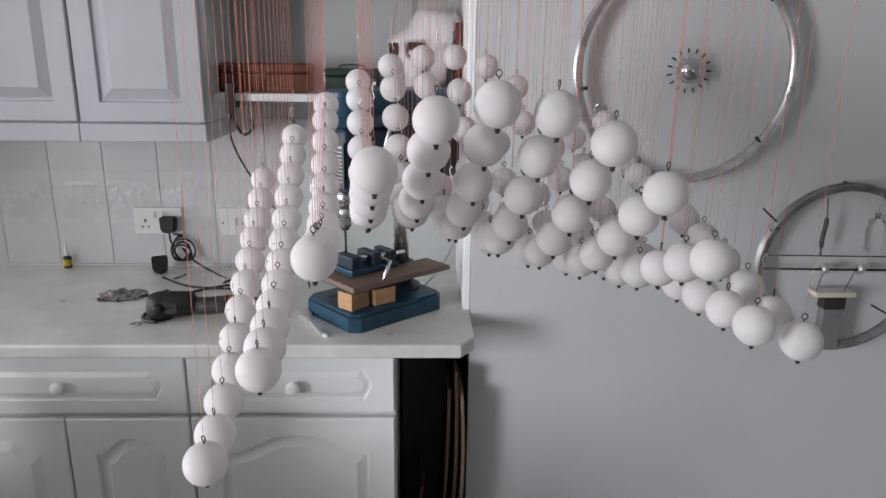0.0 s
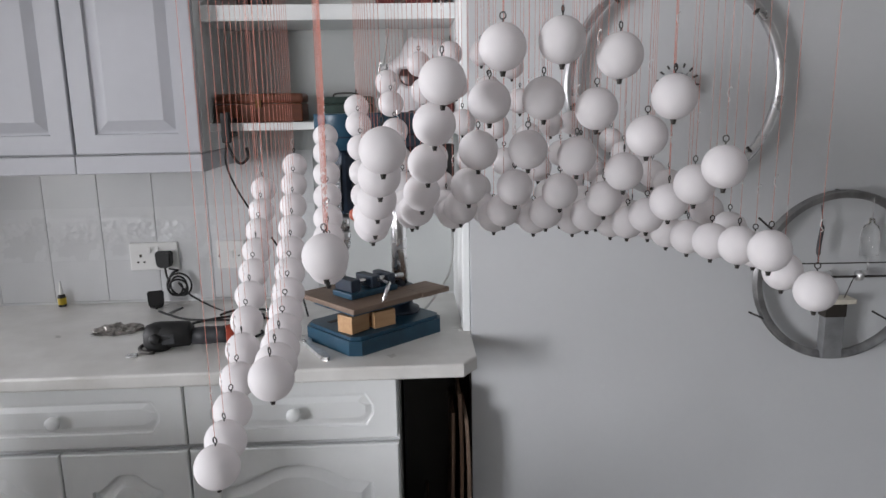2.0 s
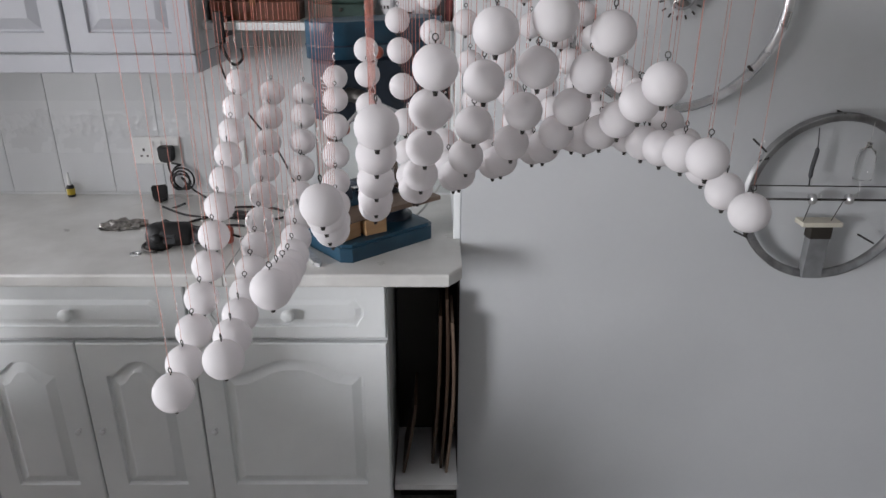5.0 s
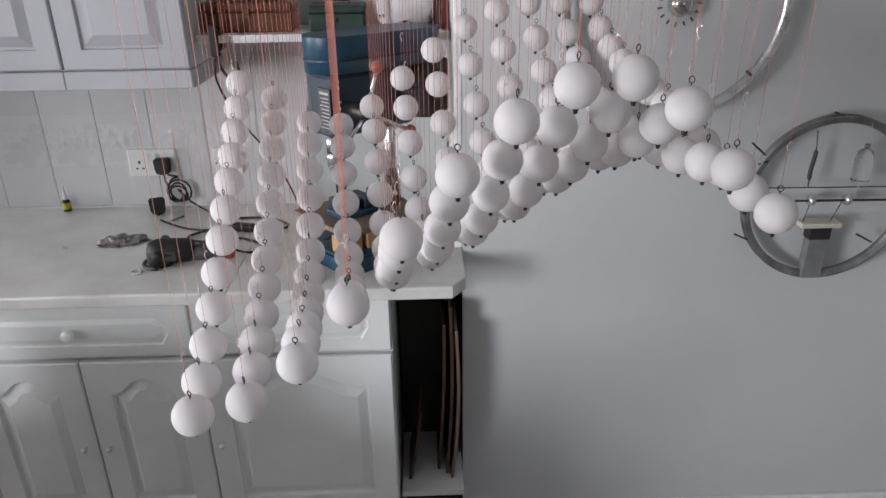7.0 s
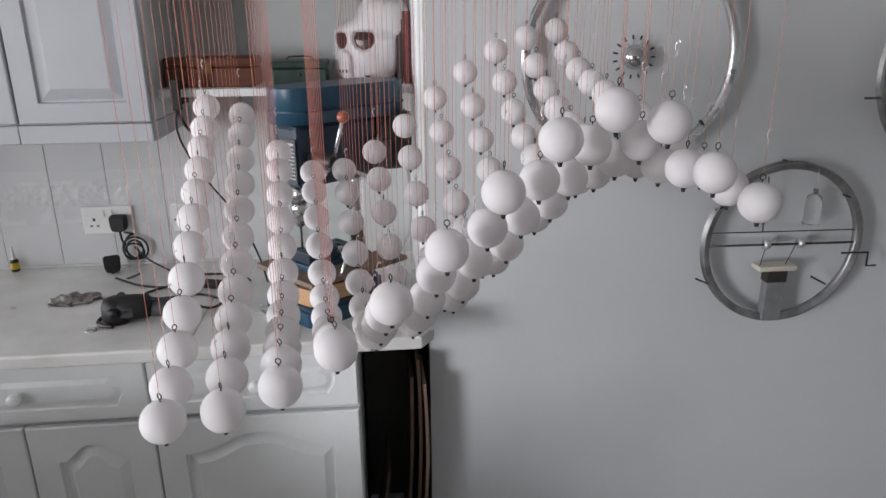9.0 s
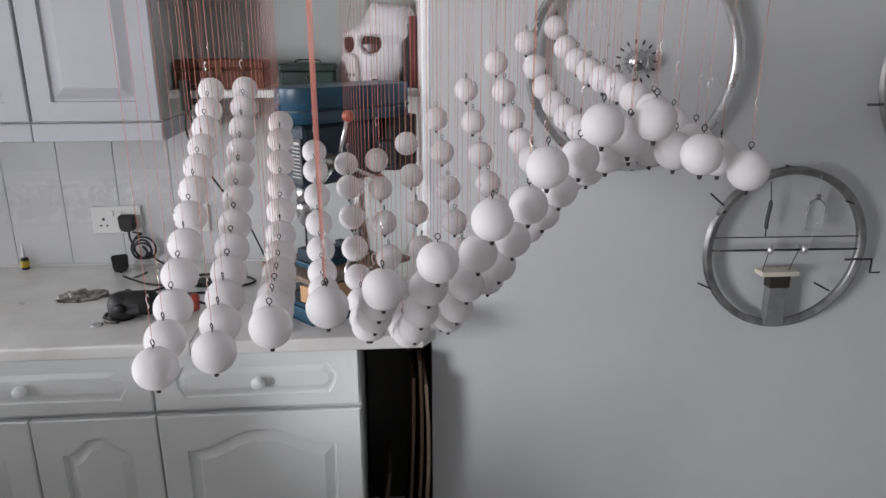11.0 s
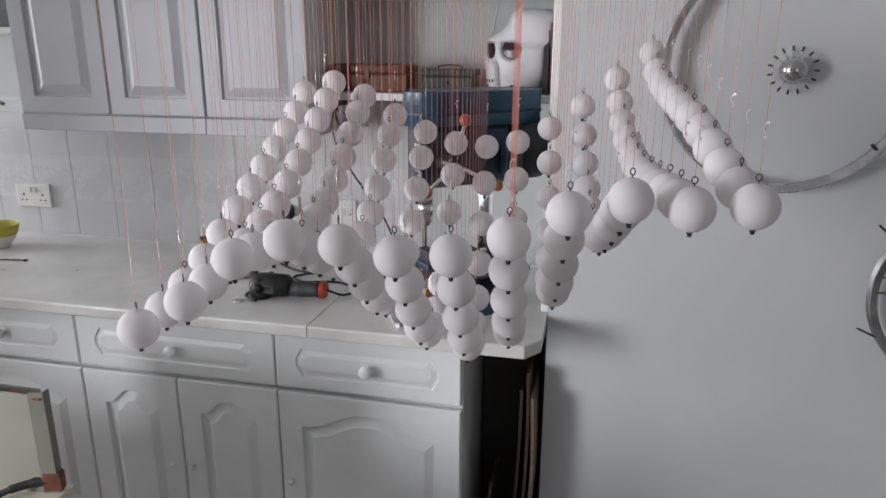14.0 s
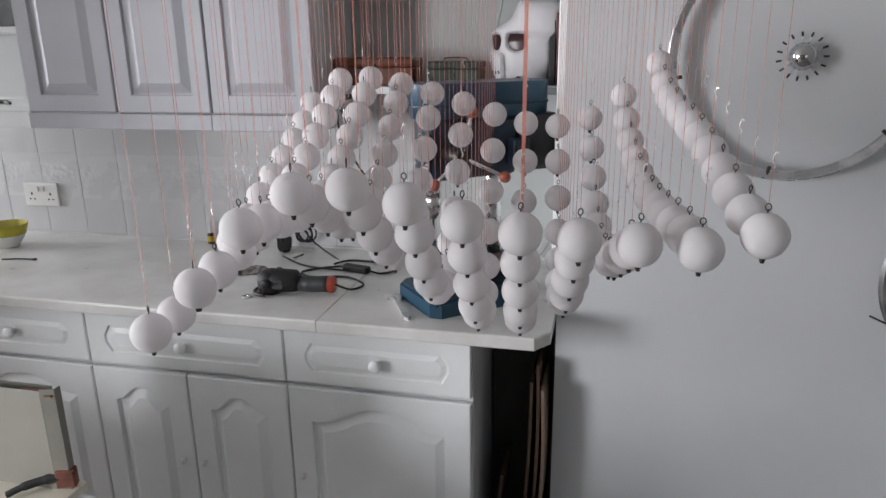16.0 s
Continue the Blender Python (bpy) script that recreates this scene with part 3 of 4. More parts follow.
part("table", box(-0.13, -0.085, 0.092, 0.045, 0.085, 0.106, bev=0.003), BLUE, dr)
bm = bmesh.new()
lathe(bm, [(0.034, 0.075), (0.034, 0.118), (0.0212, 0.118)], 24, pose(0.09, 0, 0))
bbox(bm, 0.03, -0.03, 0.08, 0.075, 0.03, 0.091)
part("table_bracket", bm, NAVY, dr)
bd = part("board", box(-0.15, -0.115, 0.1065, 0.065, 0.125, 0.12, bev=0.002), PLY, dr, "worn brown wooden board on the drill table")
part("board", box(0.066, -0.118, 0.1065, 0.16, -0.024, 0.119, bev=0.002), PLY, dr, "worn brown wooden board")
vz = part("vise", box(-0.105, -0.045, 0.1205, 0.045, 0.035, 0.136, bev=0.003), BLUE, dr, "dark blue machine vise")
part("jaw", box(-0.1, -0.04, 0.1365, -0.07, 0.03, 0.168, bev=0.003), NAVY, vz)
part("jaw", box(-0.035, -0.04, 0.1365, -0.008, 0.03, 0.168, bev=0.003), NAVY, vz)
part("jaw", box(0.02, -0.04, 0.1365, 0.042, 0.03, 0.165, bev=0.003), NAVY, vz)
part("screw", rod((-0.05, -0.005, 0.152), (0.075, -0.03, 0.152), 0.007, 12), CHROME, vz)
part("crank", tube(bmesh.new(), [(-0.02, -0.045, 0.158), (-0.02, -0.09, 0.158), (-0.055, -0.105, 0.115)], 0.005), CHROME, vz, "bright steel vise handle")
part("head", box(-0.12, -0.05, 0.335, 0.13, 0.05, 0.487, bev=0.012), NAVY, dr, "dark blue drill head casting")
bm = bmesh.new()
loop = []
for k in range(25):
    a = radians(90 + 180 * k / 24)
    loop.append((-0.075 + 0.068 * math.cos(a), 0.068 * math.sin(a)))
for k in range(25):
    a = radians(-90 + 180 * k / 24)
    loop.append((0.165 + 0.075 * math.cos(a), 0.075 * math.sin(a)))
prism(bm, loop, 0.488, 0.572)
bmesh.ops.bevel(bm, geom=[e for e in bm.edges if e.verts[0].co.z > 0.57 and e.verts[1].co.z > 0.57], offset=0.008, segments=2, affect="EDGES")
for f in bm.faces:
    f.smooth = abs(f.normal.z) < 0.5
cv = part("belt_cover", bm, BLUE, dr, "blue belt cover")
bm = bmesh.new()
prism(bm, [(x * 1.012, y * 1.03) for x, y in loop], 0.516, 0.52)
part("seam", bm, NAVY, cv)
part("motor", lathe(bmesh.new(), [(0, 0.345), (0.05, 0.345), (0.062, 0.36), (0.062, 0.486), (0, 0.486)], 28, pose(0.195, -0.02, 0)), BLACK, dr, "black motor")
part("switch_box", box(0.1, -0.083, 0.36, 0.15, -0.0505, 0.43, bev=0.004), NAVY, dr)
part("switch_plate", box(0.108, -0.087, 0.372, 0.14, -0.0835, 0.412, bev=0.001), GREYP, dr)
lp = part("label_plate", box(-0.1235, -0.048, 0.345, -0.1205, 0.0, 0.455, bev=0.001), GREYP, dr, "grey plate with rows of fine white print")
for k in range(9):
    part("print", box(-0.1242, -0.042, 0.36 + 0.0088 * k, -0.1237, (-0.006, -0.012, -0.008)[k % 3], 0.3622 + 0.0088 * k), PRINT, lp)
part("print", box(-0.1242, -0.042, 0.44, -0.1237, -0.006, 0.446), PRINT, lp)
part("quill", rod((-0.09, 0, 0.29), (-0.09, 0, 0.336), 0.019, 20), CHROME, dr, "steel quill")
ck = part("chuck", lathe(bmesh.new(), [(0, 0.232), (0.008, 0.232), (0.017, 0.246), (0.019, 0.255), (0.019, 0.268), (0.0205, 0.269), (0.0205, 0.286), (0.016, 0.29), (0, 0.29)], 20, pose(-0.09, 0, 0)), CHROME, dr, "steel drill chuck")
part("drill_bit", rod((-0.09, 0, 0.172), (-0.09, 0, 0.233), 0.0028, 8), DARK, ck)
hb = part("feed_hub", rod((-0.075, -0.05, 0.405), (-0.075, -0.135, 0.405), 0.017, 18), DARK, dr)
for ang in (88, 208, -28):
    a = radians(ang)
    tip = (-0.075 + 0.108 * math.cos(a), -0.165, 0.405 + 0.108 * math.sin(a))
    arm = part("feed_arm", rod((-0.075, -0.125, 0.405), tip, 0.0045, 10), CHROME, hb)
    part("ball_knob", lathe(bmesh.new(), [(0.014 * math.sin(math.pi * s / 12), -0.014 * math.cos(math.pi * s / 12)) for s in range(13)], 18, pose(*tip)), ORANGE, arm, "round orange knob")
for (x, y, l, w_, h_, rot) in ((-0.105, -0.05, 0.06, 0.05, 0.044, 8), (-0.03, -0.062, 0.062, 0.046, 0.042, -6)):
    wbk = thing("wood_block", dr.matrix_basis @ pose(x, y, 0.0462, 0, 0, rot), "sawn pine block on the drill's base", "block", "pine blocks on the drill base")
    part("block", box(-l / 2, -w_ / 2, 0, l / 2, w_ / 2, h_, bev=0.0015), PINE, wbk)
ca = thing("power_cable", pose(0.1, 0.45, 0.9002), "pale flex hanging down the alcove wall to the worktop", "cable")
part("flex", tube(bmesh.new(), smooth_path([(-0.115, 0.1, 0.853), (-0.12, 0.09, 0.78), (-0.145, 0.06, 0.64), (-0.155, 0.05, 0.56), (-0.16, 0.13, 0.5)]), 0.0032), CABLEW, ca)
part("flex", tube(bmesh.new(), smooth_path([(0.04, 0.02, 0.35), (0.055, 0.0, 0.24), (0.05, -0.02, 0.13), (0.015, -0.06, 0.07), (-0.05, -0.12, 0.012), (-0.14, -0.2, 0.0035), (-0.28, -0.24, 0.0035), (-0.36, -0.25, 0.0035)]), 0.0032), CABLEW, ca)

# ---- loose things on the worktop ----
WZ = 0.9003


def mm(x, y, rot=0):
    return pose(x, y, WZ, 0, 0, rot)


gr = thing("angle_grinder", mm(-0.53, 0.15, 6), "black angle grinder with grey grip and red end, lying on worktop", "grinder")
part("gear_head", lathe(bmesh.new(), [(0, 0.0), (0.028, 0.0), (0.036, 0.013), (0.035, 0.042), (0.028, 0.06), (0.012, 0.067), (0, 0.067)], 20, pose(-0.075, 0, 0)), BLACK, gr)
part("motor_housing", lathe(bmesh.new(), [(0, -0.075), (0.026, -0.074), (0.034, -0.05), (0.031, 0.02), (0.022, 0.03), (0, 0.03)], 20, pose(-0.02, 0, 0.036, 0, 90)), BLACK, gr)
part("grip", lathe(bmesh.new(), [(0, 0.0), (0.021, 0.0), (0.023, 0.03), (0.021, 0.07), (0.023, 0.085), (0, 0.085)], 18, pose(0.008, 0, 0.028, 0, 90)), GREYP, gr)
part("end_cap", lathe(bmesh.new(), [(0.0235, 0.0), (0.024, 0.012), (0.02, 0.018), (0, 0.018)], 18, pose(0.0925, 0, 0.028, 0, 90)), RED, gr, "red end cap")
part("side_handle", rod((-0.075, 0.03, 0.035), (-0.085, 0.1, 0.03), 0.012, 12), BLACK, gr)
part("vent", box(-0.06, -0.0325, 0.02, -0.03, -0.0295, 0.045, bev=0.001), GREYP, gr)
part("side_knob", lathe(bmesh.new(), [(0, 0), (0.012, 0), (0.014, 0.006), (0.01, 0.014), (0, 0.014)], 14, pose(-0.075, -0.03, 0.036, 90)), BLACK, gr)
part("guard", tube(bmesh.new(), [(-0.075 + 0.045 * math.cos(radians(a)), 0.045 * math.sin(radians(a)), 0.006) for a in range(100, 270, 12)], 0.005), DARK, gr)
part("flex", tube(bmesh.new(), smooth_path([(0.11, 0, 0.028), (0.15, 0.02, 0.008), (0.17, 0.08, 0.0035), (0.1, 0.14, 0.0035), (0.0, 0.13, 0.0035), (-0.04, 0.18, 0.0035), (0.06, 0.23, 0.006), (0.14, 0.2, 0.0035), (0.05, 0.2, 0.006), (-0.06, 0.24, 0.0035), (-0.14, 0.28, 0.02)]), 0.0034), RUBBER, gr)
ad = thing("cable_connector", mm(-0.43, 0.36, -15), "black inline flex connector lying on the worktop", "connector")
part("body", box(-0.045, -0.014, 0.0, 0.045, 0.014, 0.022, bev=0.006), BLACK, ad)
part("flex", tube(bmesh.new(), smooth_path([(0.045, 0, 0.011), (0.08, 0.01, 0.004), (0.1, 0.06, 0.0035), (0.02, 0.1, 0.0035), (-0.08, 0.08, 0.0035), (-0.1, 0.02, 0.006)]), 0.0034), RUBBER, ad)
wa = thing("washer", mm(-0.653, 0.092), "small bright steel washer lying on the worktop", "washer")
part("ring", lathe(bmesh.new(), [(0.006, 0), (0.014, 0), (0.014, 0.003), (0.006, 0.003), (0.006, 0)], 24), CHROME, wa)
gl = thing("glue_bottle", mm(-1.045, 0.57), "tiny yellow glue bottle with a white nozzle against the tiles", "bottle")
part("body", lathe(bmesh.new(), [(0, 0), (0.011, 0), (0.012, 0.003), (0.012, 0.032), (0.008, 0.038), (0, 0.038)], 16), BLACK, gl)
part("label", lathe(bmesh.new(), [(0.0124, 0.008), (0.0124, 0.028)], 16), GLUE, gl, "yellow label")
part("nozzle", lathe(bmesh.new(), [(0.006, 0.0385), (0.005, 0.05), (0.0025, 0.078), (0, 0.08)], 12), WHITEP, gl, "white tapered nozzle")
bm = bmesh.new()
bmesh.ops.create_icosphere(bm, subdivisions=4, radius=1)
for v in bm.verts:
    nn = noise.noise(v.co * 2.6) * 0.35 + noise.noise(v.co * 6) * 0.2
    v.co = Vector((v.co.x * 0.062 * (1 + nn), v.co.y * 0.034 * (1 + nn), max(-0.0, v.co.z) * 0.017 * (1 + 2 * nn)))
fb = thing("plastic_bag", mm(-0.765, 0.295, 18), "crumpled clear and brown plastic bag on the worktop", "bag")
part("film", bm, FOIL, fb)
wr = thing("adjustable_spanner", mm(-0.215, 0.1, -62), "worn steel adjustable spanner lying on the worktop", "spanner")
bm = prism(bmesh.new(), [(-0.085, -0.012), (-0.06, -0.016), (-0.03, -0.008), (0.07, -0.011), (0.09, -0.009), (0.098, 0.0), (0.09, 0.009), (0.07, 0.011), (-0.03, 0.008), (-0.055, 0.017), (-0.088, 0.014), (-0.07, 0.004), (-0.07, -0.003)], 0.0, 0.009)
part("body", bm, WIRE, wr)
part("jaw", box(-0.092, -0.025, 0.001, -0.06, -0.013, 0.0085, bev=0.001), WIRE, wr)
part("worm", rod((-0.052, -0.006, 0.0095), (-0.036, -0.006, 0.0095), 0.004, 10), CHROME, wr)
bo = thing("bowl", mm(-1.735, 0.4), "white bowl with a yellow-green band on the worktop", "bowl")
part("body", lathe(bmesh.new(), [(0, 0.0), (0.034, 0.0), (0.036, 0.006), (0.052, 0.028), (0.061, 0.0445)], 36), BOWLW, bo)
part("band", lathe(bmesh.new(), [(0.061, 0.0447), (0.068, 0.064), (0.071, 0.08), (0.0685, 0.08), (0.05, 0.03), (0, 0.012)], 36), BOWLY, bo, "yellow-green glazed upper band")
sk = thing("cable_tie", mm(-1.56, 0.262, 8), "black plastic cable tie lying on the worktop", "cable tie")
part("strap", tube(bmesh.new(), smooth_path([(-0.06, 0, 0.003), (-0.01, 0.008, 0.003), (0.045, 0.006, 0.003)]), 0.0025, 6), BLACK, sk)
part("head", box(0.044, 0.001, 0.0, 0.054, 0.011, 0.006, bev=0.001), BLACK, sk)


# ---- sockets, switch, plugs ----
def plate(name, x, w, z, label, cat):
    s = thing(name, pose(x, BACK - 0.0065, z), label, cat, "wall sockets" if cat == "socket" else "")
    bm = box(-w / 2, -0.009, -0.043, w / 2, 0.006, 0.043, bev=0.003)
    part("plate", bm, WHITEP, s)
    return s


def outlet(s, cx):
    for a in ((-0.0035, 0.004, 0.0035, 0.013), (-0.013, -0.014, -0.006, -0.009), (0.006, -0.014, 0.013, -0.009)):
        part("pin_hole", box(cx + a[0], -0.0096, a[1] - 0.006, cx + a[2], -0.0092, a[3] - 0.006), BRONZE, s)


def plug(m, label):
    p = thing("plug", m, label, "plug")
    bm = prism(bmesh.new(), [(-0.022, -0.018), (-0.014, -0.026), (0.014, -0.026), (0.022, -0.018), (0.024, 0.024), (-0.024, 0.024)], 0.0, 0.03)
    bmesh.ops.bevel(bm, geom=list(bm.edges), offset=0.004, segments=2, affect="EDGES")
    part("body", bm, BLACK, p)
    for a in ((-0.003, 0.008, 0.003, 0.014), (-0.012, -0.012, -0.007, -0.008), (0.007, -0.012, 0.012, -0.008)):
        part("pin", box(a[0], a[1], -0.014, a[2], a[3], -0.0005), mat("pin_brass", (0.6, 0.45, 0.2), 0.3, 1.0), p)
    return p


s1 = plate("double_socket", -0.759, 0.147, 1.047, "white double wall socket with rocker switches, on the tiles", "socket")
outlet(s1, -0.04)
for cx in (-0.012, 0.012):
    part("rocker", box(cx - 0.005, -0.013, 0.012, cx + 0.005, -0.0093, 0.03, bev=0.001), WHITEP, s1)
s2 = plate("double_socket", -1.738, 0.147, 1.047, "white double wall socket with rocker switches, on the tiles", "socket")
for cx in (-0.04, 0.04):
    outlet(s2, cx)
for cx in (-0.012, 0.012):
    part("rocker", box(cx - 0.005, -0.013, 0.012, cx + 0.005, -0.0093, 0.03, bev=0.001), WHITEP, s2)
s3 = plate("fused_switch", -0.525, 0.086, 1.047, "white single wall switch plate", "switch")
part("rocker", box(-0.006, -0.013, -0.012, 0.006, -0.0093, 0.012, bev=0.001), WHITEP, s3)
for cx in (-0.03, 0.03):
    part("screw", lathe(bmesh.new(), [(0, -0.0105), (0.003, -0.0105), (0.003, -0.0092)], 10, pose(cx, 0, 0, 0) @ pose(0, -0.0198, 0, -90)), DARK, s3)
p1 = plug(pose(-0.723, BACK - 0.0165, 1.041, 90), "black plug pushed into the wall socket")
part("flex", tube(bmesh.new(), smooth_path([(0, -0.026, 0.015), (0.002, -0.05, 0.016), (0.01, -0.08, 0.012)]), 0.0034), RUBBER, p1)
coil = thing("coiled_flex", pose(-0.686, BACK - 0.02, 0.963), "coil of black flex hanging below the socket", "cable")
pts = [((0.036 - 0.004 * (a / 360)) * math.cos(radians(90 + a)) + 0.006 * math.sin(a * 0.0087), -0.004 - 0.007 * (a / 360), (0.04 - 0.005 * (a / 360)) * math.sin(radians(90 + a)) - 0.003 * (a / 360)) for a in range(0, 360 * 4, 20)]
part("coil", tube(bmesh.new(), smooth_path([(-0.03, 0, 0.045), *pts, (0.04, -0.03, -0.035), (0.12, -0.08, -0.06), (0.2, -0.15, -0.07)], 2), 0.0032, 6), RUBBER, coil)
p2 = plug(pose(-0.748, 0.535, 0.92, 62, 0, 20), "black plug hanging above the worktop on its flex")
part("flex", tube(bmesh.new(), smooth_path([(0, -0.026, 0.015), (0.0, -0.045, 0.02), (0.02, -0.06, 0.05), (0.07, -0.06, 0.12)]), 0.0034), RUBBER, p2)


# ---- bicycle wheels on the wall ----
def hoop(rad, prof, seg=72):
    """A closed ring round y from a closed profile of (radial, y)."""
    bm = bmesh.new()
    rings = [[bm.verts.new(((rad + a) * math.cos(t), b, (rad + a) * math.sin(t))) for a, b in prof] for t in (2 * math.pi * s / seg for s in range(seg))]
    n = len(prof)
    for s in range(seg):
        p, q = rings[s], rings[(s + 1) % seg]
        for k in range(n):
            f = bm.faces.new((p[k], p[(k + 1) % n], q[(k + 1) % n], q[k]))
            f.smooth = True
    return bm


RIMP = [(0, -0.012), (0.003, -0.013), (0.004, -0.010), (-0.004, -0.008), (-0.005, 0.008), (0.004, 0.010), (0.003, 0.013), (0, 0.012), (-0.012, 0.009), (-0.016, 0.004), (-0.016, -0.004), (-0.012, -0.009)]
RY = RWALL - 0.045
w1 = thing("wheel_rim_clock", pose(0.679, RY, 1.527), "large bright bicycle rim hung on the wall", "bicycle rim")
part("rim", hoop(0.263, RIMP), ALLOY, w1)
for ang in (60, 120):
    a = radians(ang)
    part("wall_peg", rod((0.262 * math.cos(a), 0.008, 0.262 * math.sin(a)), (0.262 * math.cos(a), 0.0445, 0.262 * math.sin(a)), 0.003, 8), DARK, w1)
for k, ang in enumerate((-40, 42, 128, 190, 262)):
    a = radians(ang)
    part("clip", rod((0.238 * math.cos(a), -0.012, 0.238 * math.sin(a)), (0.258 * math.cos(a), -0.006, 0.258 * math.sin(a)), 0.004, 8), DARK, w1)
hub = thing("pin_ball_ornament", pose(0.692, RWALL - 0.03, 1.527), "chrome ball ringed by dark-tipped pins, on the wall", "ornament")
part("ball", lathe(bmesh.new(), [(0.03 * math.sin(math.pi * s / 16), -0.03 * math.cos(math.pi * s / 16)) for s in range(17)], 28), POLISHED, hub)
for k in range(15):
    a = 2 * math.pi * k / 15
    pn = part("pin", rod((0.028 * math.cos(a), 0.004, 0.028 * math.sin(a)), (0.05 * math.cos(a), 0.004, 0.05 * math.sin(a)), 0.0012, 6), WIRE, hub)
    part("tip", rod((0.042 * math.cos(a), 0.004, 0.042 * math.sin(a)), (0.053 * math.cos(a), 0.004, 0.052 * math.sin(a)), 0.0023, 8), DARK, pn)
part("wall_stem", rod((0, 0.028, 0), (0, 0.0295, 0), 0.01, 12), DARK, hub)

w2 = thing("wheel_rim_ornament", pose(1.131, RY, 1.041), "small dull bicycle rim with rods, card and bottle, on the wall", "bicycle rim")
part("rim", hoop(0.2175, RIMP), OLDRIM, w2)
part("wall_peg", rod((0.0, 0.008, 0.2165), (0.0, 0.0445, 0.2165), 0.003, 8), DARK, w2)
for z, r in ((0.0, 0.0032), (0.036, 0.0018)):
    part("cross_rod", rod((-0.208, -0.004, z), (0.208, -0.004, z - 0.004), r, 8), DARK, w2)
for x in (-0.045, 0.05):
    part("collar", lathe(bmesh.new(), [(0.004, -0.008), (0.013, -0.006), (0.014, 0.0), (0.013, 0.006), (0.004, 0.008)], 14, pose(x, -0.006, 0.0, 0, 90)), WIRE, w2)
    part("eye", tube(bmesh.new(), [(x + 0.012 + 0.005 * math.cos(t), -0.014, 0.012 + 0.005 * math.sin(t)) for t in (2 * math.pi * q / 10 for q in range(10))], 0.0012, 6, True), WIRE, w2)
for x0, x1 in ((-0.048, -0.064), (0.034, 0.008)):
    part("hanger_wire", rod((x0, -0.01, -0.004), (x1, -0.02, -0.054), 0.0012, 6), DARK, w2)
part("wooden_cap", box(-0.07, -0.034, -0.068, 0.034, 0.012, -0.055, bev=0.002), CREAMB, w2, "pale wooden cap")
part("band", box(-0.04, -0.024, -0.104, 0.016, 0.008, -0.0685, bev=0.001), BRONZE, w2, "dark brown band")
part("post", prism(bmesh.new(), [(-0.037, -0.022), (0.013, -0.022), (0.013, 0.006), (-0.037, 0.006)], -0.215, -0.1045), SLATE, w2, "flat grey post")
part("feather", tube(bmesh.new(), smooth_path([(-0.062, -0.008, 0.036), (-0.064, -0.008, 0.08), (-0.06, -0.008, 0.13), (-0.066, -0.008, 0.185)]), [0.002] * 5 + [0.0055] * 12 + [0.0015] * 8, 8), GREYP, w2)
part("bottle", lathe(bmesh.new(), [(0.0, 0.052), (0.02, 0.052), (0.022, 0.058), (0.022, 0.11), (0.017, 0.13), (0.007, 0.138), (0.006, 0.15), (0, 0.15)], 24, pose(0.066, -0.012, 0)), GLASS, w2, "small clear glass bottle")
part("bottle_wire", rod((0.066, -0.012, 0.15), (0.066, -0.012, 0.2), 0.0009, 6), WIRE, w2)
part("bottle_wire", rod((0.066, -0.012, 0.01), (0.066, -0.012, 0.052), 0.0012, 6), WIRE, w2)
part("crank", tube(bmesh.new(), [(0.17, -0.01, -0.032), (0.245, -0.012, -0.032), (0.245, -0.014, -0.07), (0.272, -0.014, -0.07)], 0.003, 8), DARK, w2)
for a0, a1 in (((-0.236, -0.086), (-0.19, -0.108)), ((0.142, 0.132), (0.18, 0.118)), ((0.09, -0.094), (0.142, -0.122)), ((-0.228, 0.158), (-0.186, 0.124)), ((-0.18, 0.11), (-0.2, 0.1))):
    part("prong", rod((a0[0], -0.014, a0[1]), (a1[0], -0.006, a1[1]), 0.0026, 6), DARK, w2)
w3 = thing("wheel_rim_ornament", pose(1.592, RY, 1.49), "dull bicycle rim hung on the wall", "bicycle rim")
part("rim", hoop(0.263, RIMP), OLDRIM, w3)
part("wall_peg", rod((0.0, 0.008, 0.262), (0.0, 0.0445, 0.262), 0.003, 8), DARK, w3)
part("cross_rod", rod((-0.3, -0.006, -0.07), (0.2, -0.006, -0.07), 0.003, 8), DARK, w3)

# ---- bench in front of the units ----
be = thing("workbench", pose(-1.062, -0.733, FLOORZ), "low bench with a cream board top over added light-blocking panels", "bench")
BT = 0.71 - FLOORZ
# its unseen left length is added to shade the units behind
part("top", box(-0.85, -0.34, BT - 0.018, 0.352, 0.228, BT, bev=0.002), CREAMB, be, "cream board top with a raw edge")
for x in (-0.83, 0.29):
    for y in (-0.32, 0.17):
        part("leg", box(x, y, 0, x + 0.04, y + 0.04, BT - 0.0185, bev=0.003), PINE, be)
# both panels are added to keep window light off the lower cabinet fronts
part("end_panel", box(0.302, -0.279, 0.08, 0.317, 0.169, BT - 0.0185), BOARDS, be, "dark brown board added below the top to block light")
part("back_panel", box(-0.789, 0.182, 0.08, 0.289, 0.197, BT - 0.0185), BOARDS, be, "dark brown board added below the top to block light")
cs = thing("metal_casing", pose(-0.867, -0.531, 0.7104), "cream folded metal casing with rusty inner edge, on the bench", "casing")
part("front_panel", box(-0.42, -0.012, 0, 0.118, -0.0105, 0.218), CREAM, cs)
part("back_panel", box(-0.42, 0.02, 0, 0.118, 0.0215, 0.214), CREAM, cs)
part("flange", prism(bmesh.new(), [(0.1185, -0.012), (0.146, -0.004), (0.146, 0.012), (0.1445, 0.012), (0.1445, -0.003), (0.1185, -0.0105)], 0, 0.222), CREAM, cs, "bent flange")
